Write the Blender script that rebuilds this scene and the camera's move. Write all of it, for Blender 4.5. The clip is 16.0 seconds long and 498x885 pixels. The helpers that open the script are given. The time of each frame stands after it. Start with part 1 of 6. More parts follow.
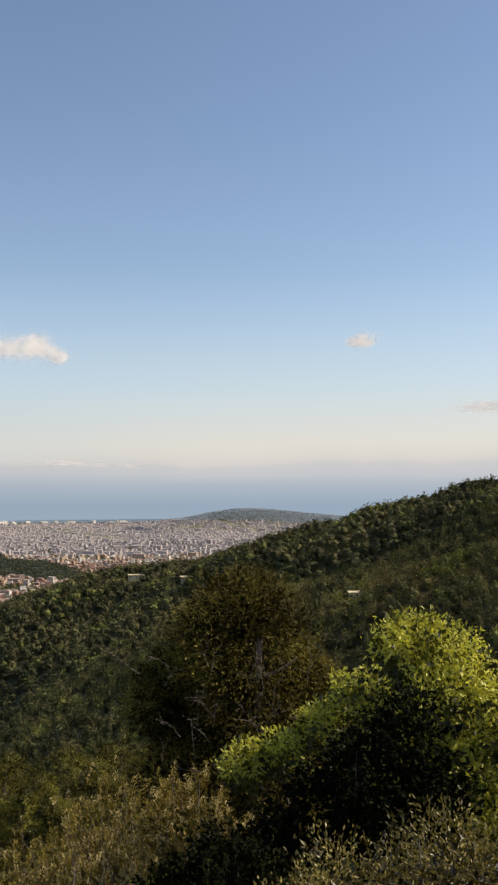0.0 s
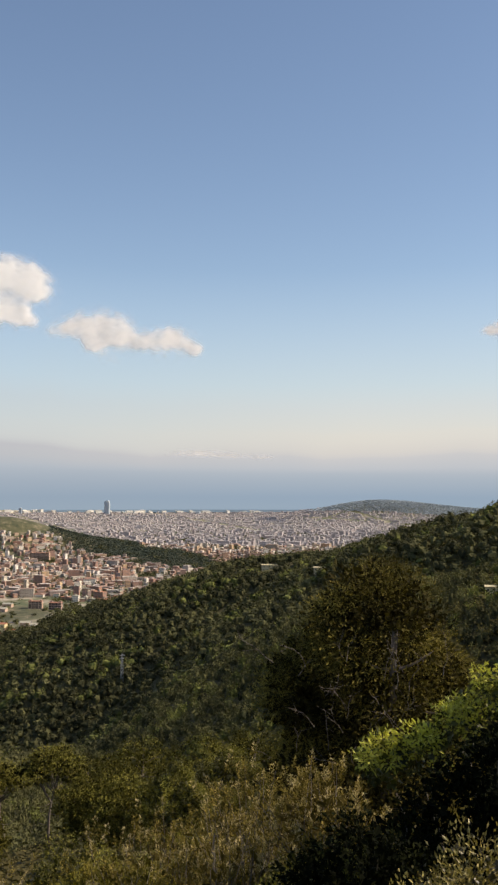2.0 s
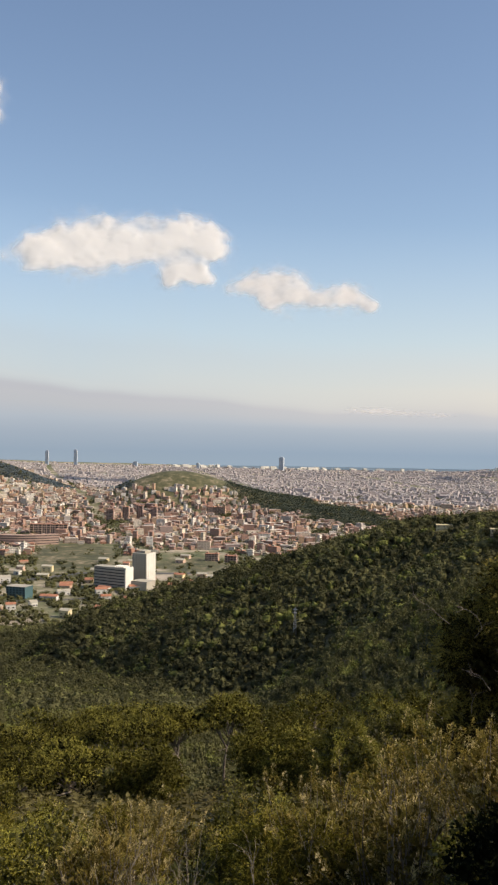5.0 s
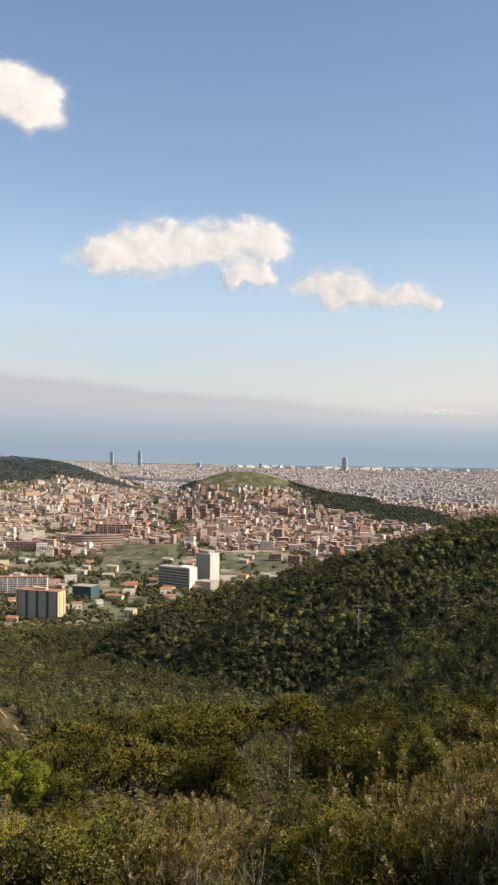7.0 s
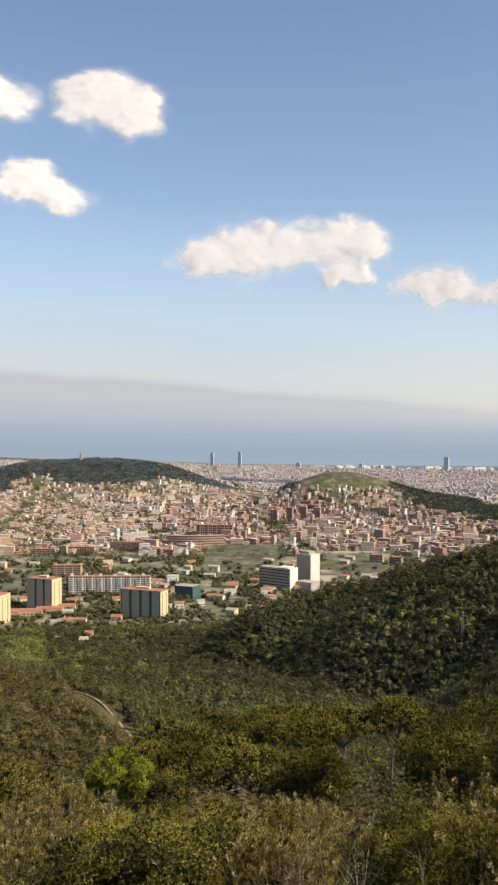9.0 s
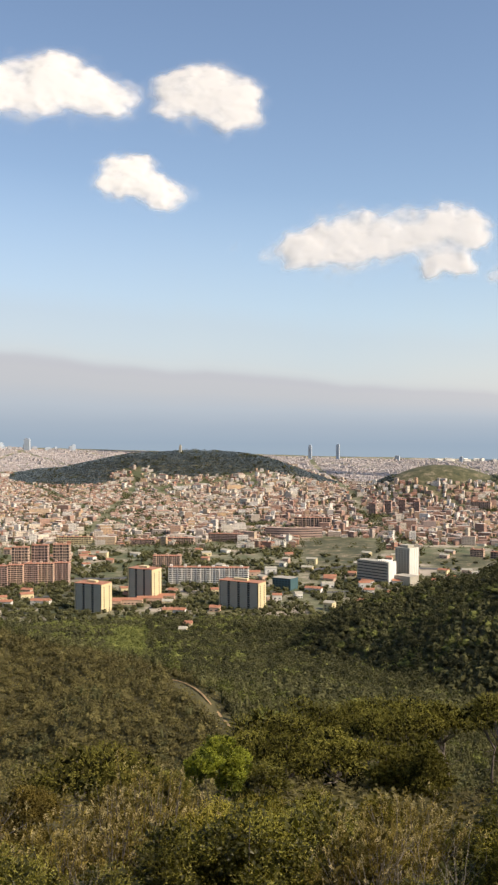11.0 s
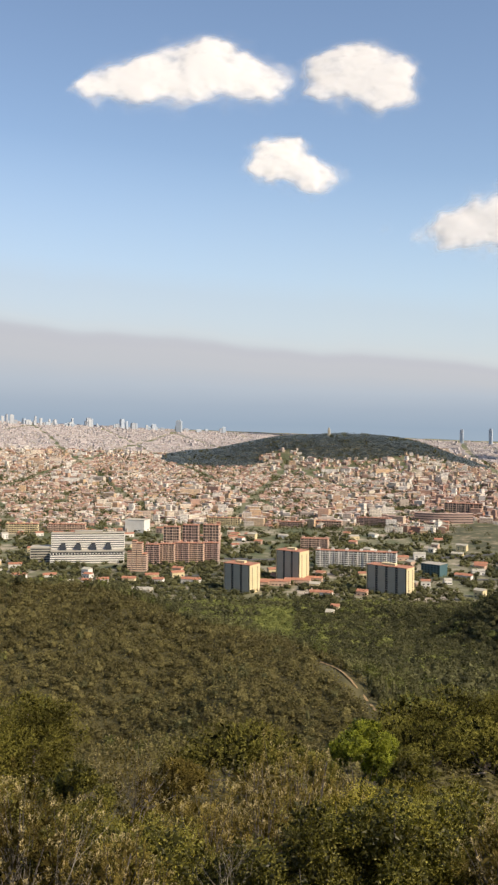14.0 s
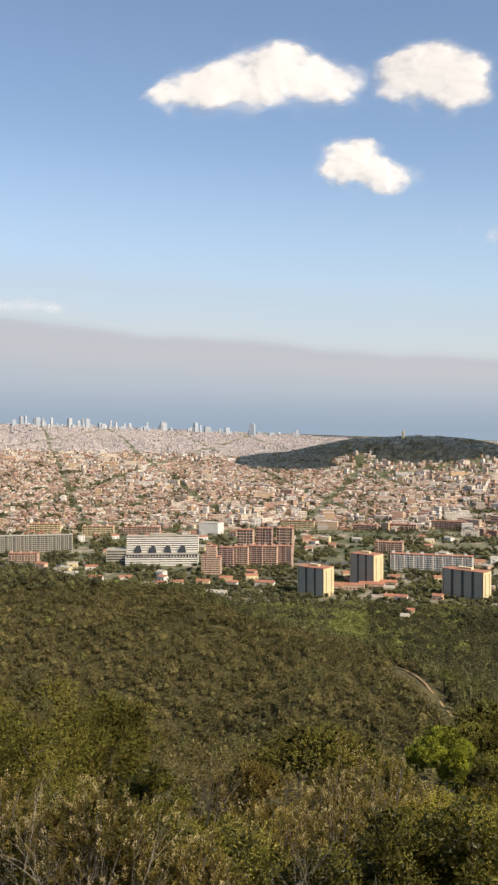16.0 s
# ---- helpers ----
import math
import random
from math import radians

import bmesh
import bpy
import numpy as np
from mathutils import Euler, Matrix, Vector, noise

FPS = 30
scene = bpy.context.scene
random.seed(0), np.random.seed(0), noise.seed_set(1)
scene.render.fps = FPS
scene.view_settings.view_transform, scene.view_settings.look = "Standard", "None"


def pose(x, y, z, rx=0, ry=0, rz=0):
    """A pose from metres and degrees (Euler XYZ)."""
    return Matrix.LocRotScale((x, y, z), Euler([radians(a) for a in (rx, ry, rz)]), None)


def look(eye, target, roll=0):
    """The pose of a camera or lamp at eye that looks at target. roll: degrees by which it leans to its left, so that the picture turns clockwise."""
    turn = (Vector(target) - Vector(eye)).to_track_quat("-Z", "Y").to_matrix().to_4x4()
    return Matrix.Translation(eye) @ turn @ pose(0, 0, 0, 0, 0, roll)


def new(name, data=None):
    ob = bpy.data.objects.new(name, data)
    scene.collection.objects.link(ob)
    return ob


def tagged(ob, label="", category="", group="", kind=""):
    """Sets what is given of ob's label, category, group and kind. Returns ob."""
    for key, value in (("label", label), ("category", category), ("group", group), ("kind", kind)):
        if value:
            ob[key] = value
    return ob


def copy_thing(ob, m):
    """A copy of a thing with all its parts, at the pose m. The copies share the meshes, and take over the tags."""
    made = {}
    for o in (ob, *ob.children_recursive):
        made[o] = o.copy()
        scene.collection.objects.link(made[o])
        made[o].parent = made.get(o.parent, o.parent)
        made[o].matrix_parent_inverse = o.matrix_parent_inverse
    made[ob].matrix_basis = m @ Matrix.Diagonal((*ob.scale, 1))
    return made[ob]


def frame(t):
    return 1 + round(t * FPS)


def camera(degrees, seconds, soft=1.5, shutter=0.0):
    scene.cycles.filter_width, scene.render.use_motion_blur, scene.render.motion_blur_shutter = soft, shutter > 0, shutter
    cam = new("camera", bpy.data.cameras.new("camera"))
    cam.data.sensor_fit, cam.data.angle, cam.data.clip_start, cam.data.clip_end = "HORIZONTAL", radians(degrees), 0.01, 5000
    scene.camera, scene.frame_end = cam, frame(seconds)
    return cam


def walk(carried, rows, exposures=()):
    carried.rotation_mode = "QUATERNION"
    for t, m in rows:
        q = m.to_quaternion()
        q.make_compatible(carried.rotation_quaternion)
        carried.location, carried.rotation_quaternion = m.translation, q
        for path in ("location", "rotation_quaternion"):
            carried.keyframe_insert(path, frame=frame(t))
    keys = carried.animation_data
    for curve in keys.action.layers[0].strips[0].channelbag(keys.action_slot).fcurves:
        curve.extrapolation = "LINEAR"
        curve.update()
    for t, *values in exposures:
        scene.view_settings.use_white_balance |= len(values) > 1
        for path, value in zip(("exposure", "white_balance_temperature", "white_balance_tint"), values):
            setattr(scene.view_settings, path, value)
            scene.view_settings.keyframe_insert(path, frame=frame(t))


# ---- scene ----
EYE = Vector((0.0, 0.0, 330.0))
SUN_AZ, SUN_EL = 104.0, 40.0


def direction(az, el):
    a, e = radians(az), radians(el)
    return Vector((math.sin(a) * math.cos(e), math.cos(a) * math.cos(e), math.sin(e)))


# ---- camera: held by hand at a viewpoint, turning slowly to its left ----
cam = camera(28.29, 16.0, 2.4)
# seconds, heading, tilt, lean, sideways step
TURNS = [
    (0.0, 21.40, 2.23, -0.18, 0.130),
    (0.5, 19.28, 2.14, -0.38, 0.117),
    (1.0, 16.66, 1.87, -0.13, 0.104),
    (1.5, 15.21, 1.78, -0.18, 0.091),
    (2.0, 13.70, 1.71, 0.12, 0.078),
    (2.5, 11.26, 1.39, 0.28, 0.065),
    (3.0, 9.13, 0.95, 0.23, 0.052),
    (3.5, 7.86, 0.10, -0.01, 0.039),
    (4.0, 6.62, -0.41, -0.13, 0.026),
    (4.5, 4.91, -0.71, 0.36, 0.013),
    (6.8, 0.58, -0.98, 0.59, 0.000),
    (7.0, -0.00, -0.85, 0.44, 0.000),
    (7.5, -1.34, -0.82, -0.00, 0.000),
    (8.0, -2.97, -0.64, 0.14, 0.000),
    (8.5, -4.54, -0.73, -0.03, 0.000),
    (10.8, -10.62, -1.22, -0.01, 0.000),
    (11.0, -11.44, -1.26, -0.13, 0.000),
    (11.5, -12.27, -1.33, -0.14, 0.000),
    (12.0, -14.14, -1.09, -0.04, 0.000),
    (12.5, -16.08, -1.51, -0.36, 0.000),
    (13.0, -17.56, -1.95, -0.16, 0.000),
    (13.5, -18.66, -1.96, 0.17, 0.000),
    (14.0, -20.05, -2.24, 0.15, 0.000),
    (14.5, -21.20, -2.61, -0.13, 0.000),
    (15.0, -22.39, -2.34, -0.18, 0.000),
    (15.5, -23.33, -2.06, 0.04, 0.000),
    (16.0, -24.29, -2.05, -0.27, 0.000),
]
walk(cam, [(t, look(EYE + Vector((s, 0, 0)), EYE + Vector((s, 0, 0)) + direction(az, el) * 10, roll))
           for t, az, el, roll, s in TURNS], ((0.0, 0.12, 7000, 13), (3.5, 0.08, 7000, 13), (7.0, 0.25, 7000, 13), (11.0, 0.25, 6950, 13), (16.0, 0.22, 6850, 13)))

# ---- world and sun ----
world = bpy.data.worlds.new("sky")
scene.world = world
world.use_nodes = True
wn = world.node_tree
sky = wn.nodes.new("ShaderNodeTexSky")
sky.sky_type = "NISHITA"
sky.sun_disc = False
sky.sun_elevation, sky.sun_rotation = radians(SUN_EL), radians(SUN_AZ)
sky.altitude, sky.air_density, sky.dust_density, sky.ozone_density = 330, 1.0, 0.5, 2.0
wn.nodes["Background"].inputs["Strength"].default_value = 0.13
wn.links.new(sky.outputs[0], wn.nodes["Background"].inputs["Color"])
sun = new("sun", bpy.data.lights.new("sun", "SUN"))
sun.data.energy, sun.data.angle, sun.data.color = 5.0, radians(0.5), (1.0, 0.9, 0.75)
sun.matrix_world = look(EYE + direction(SUN_AZ, SUN_EL) * 100, EYE)


# ---- material helpers ----
def material(name):
    m = bpy.data.materials.new(name)
    m.use_nodes = True
    m.node_tree.nodes.clear()
    out = m.node_tree.nodes.new("ShaderNodeOutputMaterial")
    return m, m.node_tree, out


def node(tree, kind, **inputs):
    n = tree.nodes.new(kind)
    for key, value in inputs.items():
        n.inputs[key.replace("_", " ")].default_value = value
    return n


def ramp(tree, source, stops):
    r = tree.nodes.new("ShaderNodeValToRGB")
    e = r.color_ramp.elements
    while len(e) < len(stops):
        e.new(0.5)
    for el, (p, c) in zip(e, stops):
        el.position, el.color = p, (*c, 1)
    tree.links.new(source, r.inputs["Fac"])
    return r.outputs["Color"]


def noise_tex(tree, scale, detail=4.0, rough=0.6, coords="Object"):
    c = tree.nodes.new("ShaderNodeTexCoord")
    n = node(tree, "ShaderNodeTexNoise", Scale=scale, Detail=detail, Roughness=rough)
    tree.links.new(c.outputs[coords], n.inputs["Vector"])
    return n.outputs["Fac"]


def mix(tree, fac, a, b, blend="MIX"):
    m = tree.nodes.new("ShaderNodeMix")
    m.data_type, m.blend_type = "RGBA", blend
    for value, socket in ((fac, m.inputs[0]), (a, m.inputs[6]), (b, m.inputs[7])):
        if isinstance(value, bpy.types.NodeSocket):
            tree.links.new(value, socket)
        elif isinstance(value, (int, float)):
            socket.default_value = value
        else:
            socket.default_value = (*value, 1)
    return m.outputs[2]


def bump(tree, height, strength, distance):
    b = node(tree, "ShaderNodeBump", Strength=strength, Distance=distance)
    tree.links.new(height, b.inputs["Height"])
    return b.outputs["Normal"]


def surface(name, stops, scale=0.5, fine=6.0, rough=0.8, relief=0.02, metal=0.0, random_tint=0.0, strength=0.4):
    """Two scales of noise through a ramp, with fine relief."""
    m, t, out = material(name)
    p = node(t, "ShaderNodeBsdfPrincipled", Roughness=rough, Metallic=metal)
    big, small = noise_tex(t, scale), noise_tex(t, fine, 6.0, 0.7)
    f = t.nodes.new("ShaderNodeMath")
    f.operation = "MULTIPLY_ADD"
    f.inputs[1].default_value = 0.45
    t.links.new(small, f.inputs[0])
    h = t.nodes.new("ShaderNodeMath")
    h.operation = "MULTIPLY"
    h.inputs[1].default_value = 0.55
    t.links.new(big, h.inputs[0])
    t.links.new(h.outputs[0], f.inputs[2])
    c = ramp(t, f.outputs[0], stops)
    if random_tint:
        info = t.nodes.new("ShaderNodeObjectInfo")
        hsv = t.nodes.new("ShaderNodeHueSaturation")
        mr = node(t, "ShaderNodeMapRange", To_Min=1 - random_tint, To_Max=1 + random_tint)
        t.links.new(info.outputs["Random"], mr.inputs["Value"])
        t.links.new(mr.outputs[0], hsv.inputs["Value"])
        t.links.new(c, hsv.inputs["Color"])
        c = hsv.outputs["Color"]
    t.links.new(c, p.inputs["Base Color"])
    if relief:
        t.links.new(bump(t, small, strength, relief), p.inputs["Normal"])
    t.links.new(p.outputs[0], out.inputs[0])
    return m


def foliage(name, dark, light, gloss=0.15, through_light=0.35, rough=0.55, object_tint=0.0, relief=0.0, grain=1.0):
    """Leaves: diffuse, some light through them, a thin gloss; tint differs leaf by leaf and plant by plant, and is
    lowered inside crowns as painted shade.
    """
    m, t, out = material(name)
    g = t.nodes.new("ShaderNodeNewGeometry")
    a = t.nodes.new("ShaderNodeAttribute")
    a.attribute_name = "tint"
    s = t.nodes.new("ShaderNodeMath")
    s.operation = "MULTIPLY_ADD"
    s.inputs[1].default_value = 0.14
    t.links.new(g.outputs["Random Per Island"], s.inputs[0])
    s2 = t.nodes.new("ShaderNodeMath")
    s2.operation = "MULTIPLY"
    s2.inputs[1].default_value = 0.86
    t.links.new(a.outputs["Fac"], s2.inputs[0])
    t.links.new(s2.outputs[0], s.inputs[2])
    c = ramp(t, s.outputs[0], [(0.0, dark), (0.55, tuple((x + y) / 2 for x, y in zip(dark, light))), (1.0, light)])
    if object_tint:
        info = t.nodes.new("ShaderNodeObjectInfo")
        hsv = t.nodes.new("ShaderNodeHueSaturation")
        mr = node(t, "ShaderNodeMapRange", To_Min=1 - object_tint, To_Max=1 + object_tint)
        t.links.new(info.outputs["Random"], mr.inputs["Value"])
        t.links.new(mr.outputs[0], hsv.inputs["Value"])
        t.links.new(c, hsv.inputs["Color"])
        c = hsv.outputs["Color"]
    if relief:
        n = bump(t, noise_tex(t, grain, 5.0, 0.7), 1.0, relief)
    p = node(t, "ShaderNodeBsdfPrincipled", Roughness=rough)
    p.inputs["Specular IOR Level"].default_value = gloss
    t.links.new(c, p.inputs["Base Color"])
    tr = t.nodes.new("ShaderNodeBsdfTranslucent")
    t.links.new(mix(t, 1.0, c, (1.0, 1.0, 0.45), "MULTIPLY"), tr.inputs["Color"])
    if relief:
        t.links.new(n, p.inputs["Normal"])
    ms = node(t, "ShaderNodeMixShader", Fac=through_light)
    t.links.new(p.outputs[0], ms.inputs[1])
    t.links.new(tr.outputs[0], ms.inputs[2])
    t.links.new(ms.outputs[0], out.inputs[0])
    return m


def facade(name, stops, storey=3.0, bay=3.2, glass=(0.05, 0.055, 0.06), share=0.45, rough=0.9):
    """Rendered or brick walls of far buildings with rows of window openings; the wall colour differs from house to house."""
    m, t, out = material(name)
    p = node(t, "ShaderNodeBsdfPrincipled", Roughness=rough)
    a = t.nodes.new("ShaderNodeAttribute")
    a.attribute_name = "tint"
    c = ramp(t, a.outputs["Fac"], stops)
    uv = t.nodes.new("ShaderNodeUVMap")
    uv.uv_map = "wall"
    b = node(t, "ShaderNodeTexBrick", Scale=1.0)
    b.offset = 0.0
    b.inputs["Mortar Size"].default_value = share
    b.inputs["Mortar Smooth"].default_value = 0.1
    b.inputs["Brick Width"].default_value, b.inputs["Row Height"].default_value = bay, storey
    t.links.new(uv.outputs[0], b.inputs["Vector"])
    n = noise_tex(t, 0.05, 5.0, 0.7)
    c = mix(t, 0.5, c, mix(t, 1.0, c, ramp(t, n, [(0.3, (0.7, 0.68, 0.66)), (0.7, (1.15, 1.12, 1.1))]), "MULTIPLY"))
    c = mix(t, b.outputs["Fac"], glass, c)
    t.links.new(c, p.inputs["Base Color"])
    t.links.new(p.outputs[0], out.inputs[0])
    return m


def roofs(name, stops):
    """Tiled and flat roofs of far houses; the colour differs from house to house."""
    m, t, out = material(name)
    p = node(t, "ShaderNodeBsdfPrincipled", Roughness=0.9)
    a = t.nodes.new("ShaderNodeAttribute")
    a.attribute_name = "roof_tint"
    c = ramp(t, a.outputs["Fac"], stops)
    stain = ramp(t, noise_tex(t, 0.15, 6.0, 0.7), [(0.3, (0.7, 0.7, 0.7)), (0.7, (1.15, 1.12, 1.1))])
    t.links.new(mix(t, 1.0, c, stain, "MULTIPLY"), p.inputs["Base Color"])
    t.links.new(p.outputs[0], out.inputs[0])
    return m


# ---- materials ----
BARK = surface("pale_pine_bark", [(0.3, (0.07, 0.055, 0.043)), (0.6, (0.19, 0.155, 0.13))], 1.5, 14, 0.95, 0.02)
TWIG = surface("grey_twigs", [(0.3, (0.05, 0.042, 0.032)), (0.7, (0.2, 0.17, 0.135))], 2, 20, 0.95, 0.004)
PALE_TWIG = surface("bleached_twigs", [(0.3, (0.17, 0.14, 0.1)), (0.7, (0.34, 0.29, 0.22))], 2, 20, 0.9, 0.002)
FOREST = foliage("mixed_forest_leaves", (0.041, 0.042, 0.022), (0.186, 0.178, 0.076), 0.05, 0.25, 0.7)
FOREST_BROWN = foliage("dry_oak_scrub_leaves", (0.07, 0.06, 0.026), (0.245, 0.208, 0.082), 0.05, 0.25, 0.7)
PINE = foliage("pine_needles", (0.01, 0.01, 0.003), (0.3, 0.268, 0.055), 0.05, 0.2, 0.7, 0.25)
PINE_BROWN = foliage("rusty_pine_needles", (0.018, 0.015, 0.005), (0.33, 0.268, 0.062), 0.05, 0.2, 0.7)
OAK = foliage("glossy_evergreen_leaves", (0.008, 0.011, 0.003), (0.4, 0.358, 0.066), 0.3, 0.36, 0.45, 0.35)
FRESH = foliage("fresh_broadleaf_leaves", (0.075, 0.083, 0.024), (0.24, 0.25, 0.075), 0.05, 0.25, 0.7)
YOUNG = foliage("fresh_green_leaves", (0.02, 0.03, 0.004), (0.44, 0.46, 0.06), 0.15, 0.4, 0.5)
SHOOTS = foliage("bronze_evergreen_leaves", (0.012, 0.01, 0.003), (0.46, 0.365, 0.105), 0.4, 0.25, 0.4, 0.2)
# near-black leaf colour that stands for foliage in shade
SHADE_LEAVES = foliage("near_black_shade_leaves", (0.004, 0.005, 0.002), (0.02, 0.023, 0.006), 0.03, 0.1, 0.7)
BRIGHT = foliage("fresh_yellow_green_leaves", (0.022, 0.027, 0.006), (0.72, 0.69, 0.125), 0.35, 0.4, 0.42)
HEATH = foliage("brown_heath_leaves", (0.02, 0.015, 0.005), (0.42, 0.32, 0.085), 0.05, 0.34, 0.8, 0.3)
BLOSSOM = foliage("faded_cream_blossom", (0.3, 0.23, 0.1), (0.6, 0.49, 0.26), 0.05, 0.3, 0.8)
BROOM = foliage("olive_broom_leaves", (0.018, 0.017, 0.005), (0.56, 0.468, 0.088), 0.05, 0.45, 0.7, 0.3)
# far hill leaves blued to stand for haze
HAZED_WOOD = foliage("hazed_wood_leaves", (0.118, 0.146, 0.162), (0.134, 0.164, 0.18), 0.0, 0.1, 0.8)
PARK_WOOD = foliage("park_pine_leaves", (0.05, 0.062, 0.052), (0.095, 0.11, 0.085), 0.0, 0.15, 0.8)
# coast scrub paler still, with haze put into the base colour
HAZED_SCRUB = foliage("coast_hill_scrub", (0.32, 0.37, 0.425), (0.36, 0.41, 0.46), 0.0, 0.1, 0.8)
CITY_WALL = facade("city_walls", [(0.0, (0.34, 0.19, 0.13)), (0.14, (0.46, 0.27, 0.19)), (0.26, (0.64, 0.44, 0.24)), (0.4, (0.56, 0.45, 0.36)), (0.55, (0.74, 0.64, 0.48)), (0.72, (0.84, 0.79, 0.7)), (0.82, (0.7, 0.62, 0.5)), (0.87, (0.3, 0.28, 0.27)), (0.93, (0.36, 0.22, 0.16)), (1.0, (0.44, 0.2, 0.12))], glass=(0.16, 0.14, 0.13), share=0.75)
CITY_ROOF = roofs("city_roofs", [(0.0, (0.24, 0.14, 0.105)), (0.28, (0.43, 0.28, 0.205)), (0.32, (0.4, 0.28, 0.22)), (0.5, (0.47, 0.39, 0.32)), (0.75, (0.68, 0.61, 0.51)), (1.0, (0.42, 0.37, 0.33))])
# far walls, windows and roofs paled towards grey as painted haze
HAZED_CITY = facade("hazed_city_walls", [(0.0, (0.38, 0.325, 0.305)), (0.4, (0.45, 0.395, 0.375)), (0.75, (0.53, 0.475, 0.45)), (1.0, (0.68, 0.63, 0.6))], 4.0, 4.0, (0.42, 0.37, 0.35), 0.9)
HAZED_ROOF = roofs("hazed_city_roofs", [(0.0, (0.36, 0.295, 0.275)), (0.4, (0.42, 0.37, 0.35)), (1.0, (0.52, 0.475, 0.455))])
TERRACOTTA = surface("terracotta_roof", [(0.3, (0.25, 0.1, 0.055)), (0.55, (0.42, 0.19, 0.11)), (0.75, (0.5, 0.3, 0.2))], 0.1, 1.2, 0.9, 0.03)
CONCRETE = surface("grey_concrete", [(0.3, (0.3, 0.275, 0.22)), (0.7, (0.45, 0.41, 0.33))], 0.1, 1.0, 0.9, 0.02)
PALE = surface("pale_grey_render", [(0.3, (0.35, 0.315, 0.24)), (0.7, (0.47, 0.43, 0.34))], 0.08, 1.0, 0.85, 0.02)
CREAM = surface("cream_render", [(0.3, (0.58, 0.47, 0.26)), (0.7, (0.74, 0.61, 0.36))], 0.08, 1.0, 0.85, 0.02)
WHITE = surface("white_render", [(0.3, (0.62, 0.58, 0.5)), (0.7, (0.82, 0.78, 0.7))], 0.08, 1.0, 0.8, 0.02)
BRICK = surface("red_brick", [(0.3, (0.35, 0.23, 0.18)), (0.7, (0.5, 0.35, 0.28))], 0.1, 1.5, 0.9, 0.02)
ORANGE = surface("orange_brick", [(0.3, (0.48, 0.325, 0.23)), (0.7, (0.62, 0.44, 0.32))], 0.1, 1.5, 0.9, 0.02)
TEAL = surface("teal_cladding", [(0.3, (0.05, 0.105, 0.115)), (0.7, (0.08, 0.15, 0.155))], 0.1, 1.0, 0.5, 0.01)
DARK = surface("dark_glazing", [(0.3, (0.02, 0.023, 0.026)), (0.7, (0.045, 0.05, 0.055))], 0.3, 2.0, 0.25, 0)
ASPHALT = surface("worn_asphalt", [(0.3, (0.06, 0.06, 0.06)), (0.7, (0.13, 0.125, 0.12))], 0.05, 0.8, 0.9, 0.01)
TRACK = surface("ochre_track", [(0.3, (0.2, 0.13, 0.06)), (0.7, (0.38, 0.26, 0.13))], 0.2, 1.5, 0.95, 0.05)
STEEL = surface("galvanised_steel", [(0.3, (0.3, 0.31, 0.31)), (0.7, (0.5, 0.51, 0.5))], 1.0, 8.0, 0.5, 0, 0.6)
WATER = surface("sea_water", [(0.3, (0.05, 0.09, 0.12)), (0.7, (0.08, 0.12, 0.15))], 0.004, 0.05, 0.3, 0.3)


# ---- mesh helpers ----


def mesh_from(name, verts, faces, mats, smooth=False, tint=None, index=None, uv=None):
    """A mesh from arrays: verts (n,3), faces (m,3 or 4)."""
    me = bpy.data.meshes.new(name)
    verts, faces = np.asarray(verts, np.float32), np.asarray(faces, np.int32)
    k = faces.shape[1]
    me.vertices.add(len(verts))
    me.vertices.foreach_set("co", verts.ravel())
    me.loops.add(faces.size)
    me.loops.foreach_set("vertex_index", faces.ravel())
    me.polygons.add(len(faces))
    me.polygons.foreach_set("loop_start", np.arange(0, faces.size, k, dtype=np.int32))
    for m in mats:
        me.materials.append(m)
    if index is not None:
        me.polygons.foreach_set("material_index", np.asarray(index, np.int32))
    me.polygons.foreach_set("use_smooth", np.full(len(faces), smooth))
    if tint is not None:
        me.attributes.new("tint", "FLOAT", "POINT").data.foreach_set("value", np.asarray(tint, np.float32))
    if uv is not None:
        me.uv_layers.new(name="wall").data.foreach_set("uv", np.asarray(uv, np.float32).ravel())
    me.update(calc_edges=True)
    return me


def put(ob, parent=None, label="", category="", group="", kind=""):
    if parent is not None:
        ob.parent = parent
    return tagged(ob, label, category, group, kind)


def part(name, me, parent, label="", kind=""):
    return put(new(name, me), parent, label, kind=kind)


def thing(name, at, label, category, group="", turn=0.0, scale=1.0):
    e = new(name)
    e.empty_display_size = 0.2
    e.matrix_basis = Matrix.LocRotScale(Vector(at), Euler((0, 0, radians(turn))), Vector((scale, scale, scale)))
    return tagged(e, label, category, group)


def box_arrays(boxes):
    """boxes: rows of x0, y0, z0, x1, y1, z1."""
    b = np.asarray(boxes, float)
    c = np.array([[0, 1, 2], [3, 1, 2], [3, 4, 2], [0, 4, 2], [0, 1, 5], [3, 1, 5], [3, 4, 5], [0, 4, 5]])
    v = b[:, c].reshape(-1, 3)
    v = np.stack([b[:, c[:, 0]], b[:, c[:, 1]], b[:, c[:, 2]]], -1).reshape(-1, 3)
    f = np.array([[0, 3, 2, 1], [4, 5, 6, 7], [0, 1, 5, 4], [1, 2, 6, 5], [2, 3, 7, 6], [3, 0, 4, 7]])
    faces = (f[None] + 8 * np.arange(len(b))[:, None, None]).reshape(-1, 4)
    return v, faces


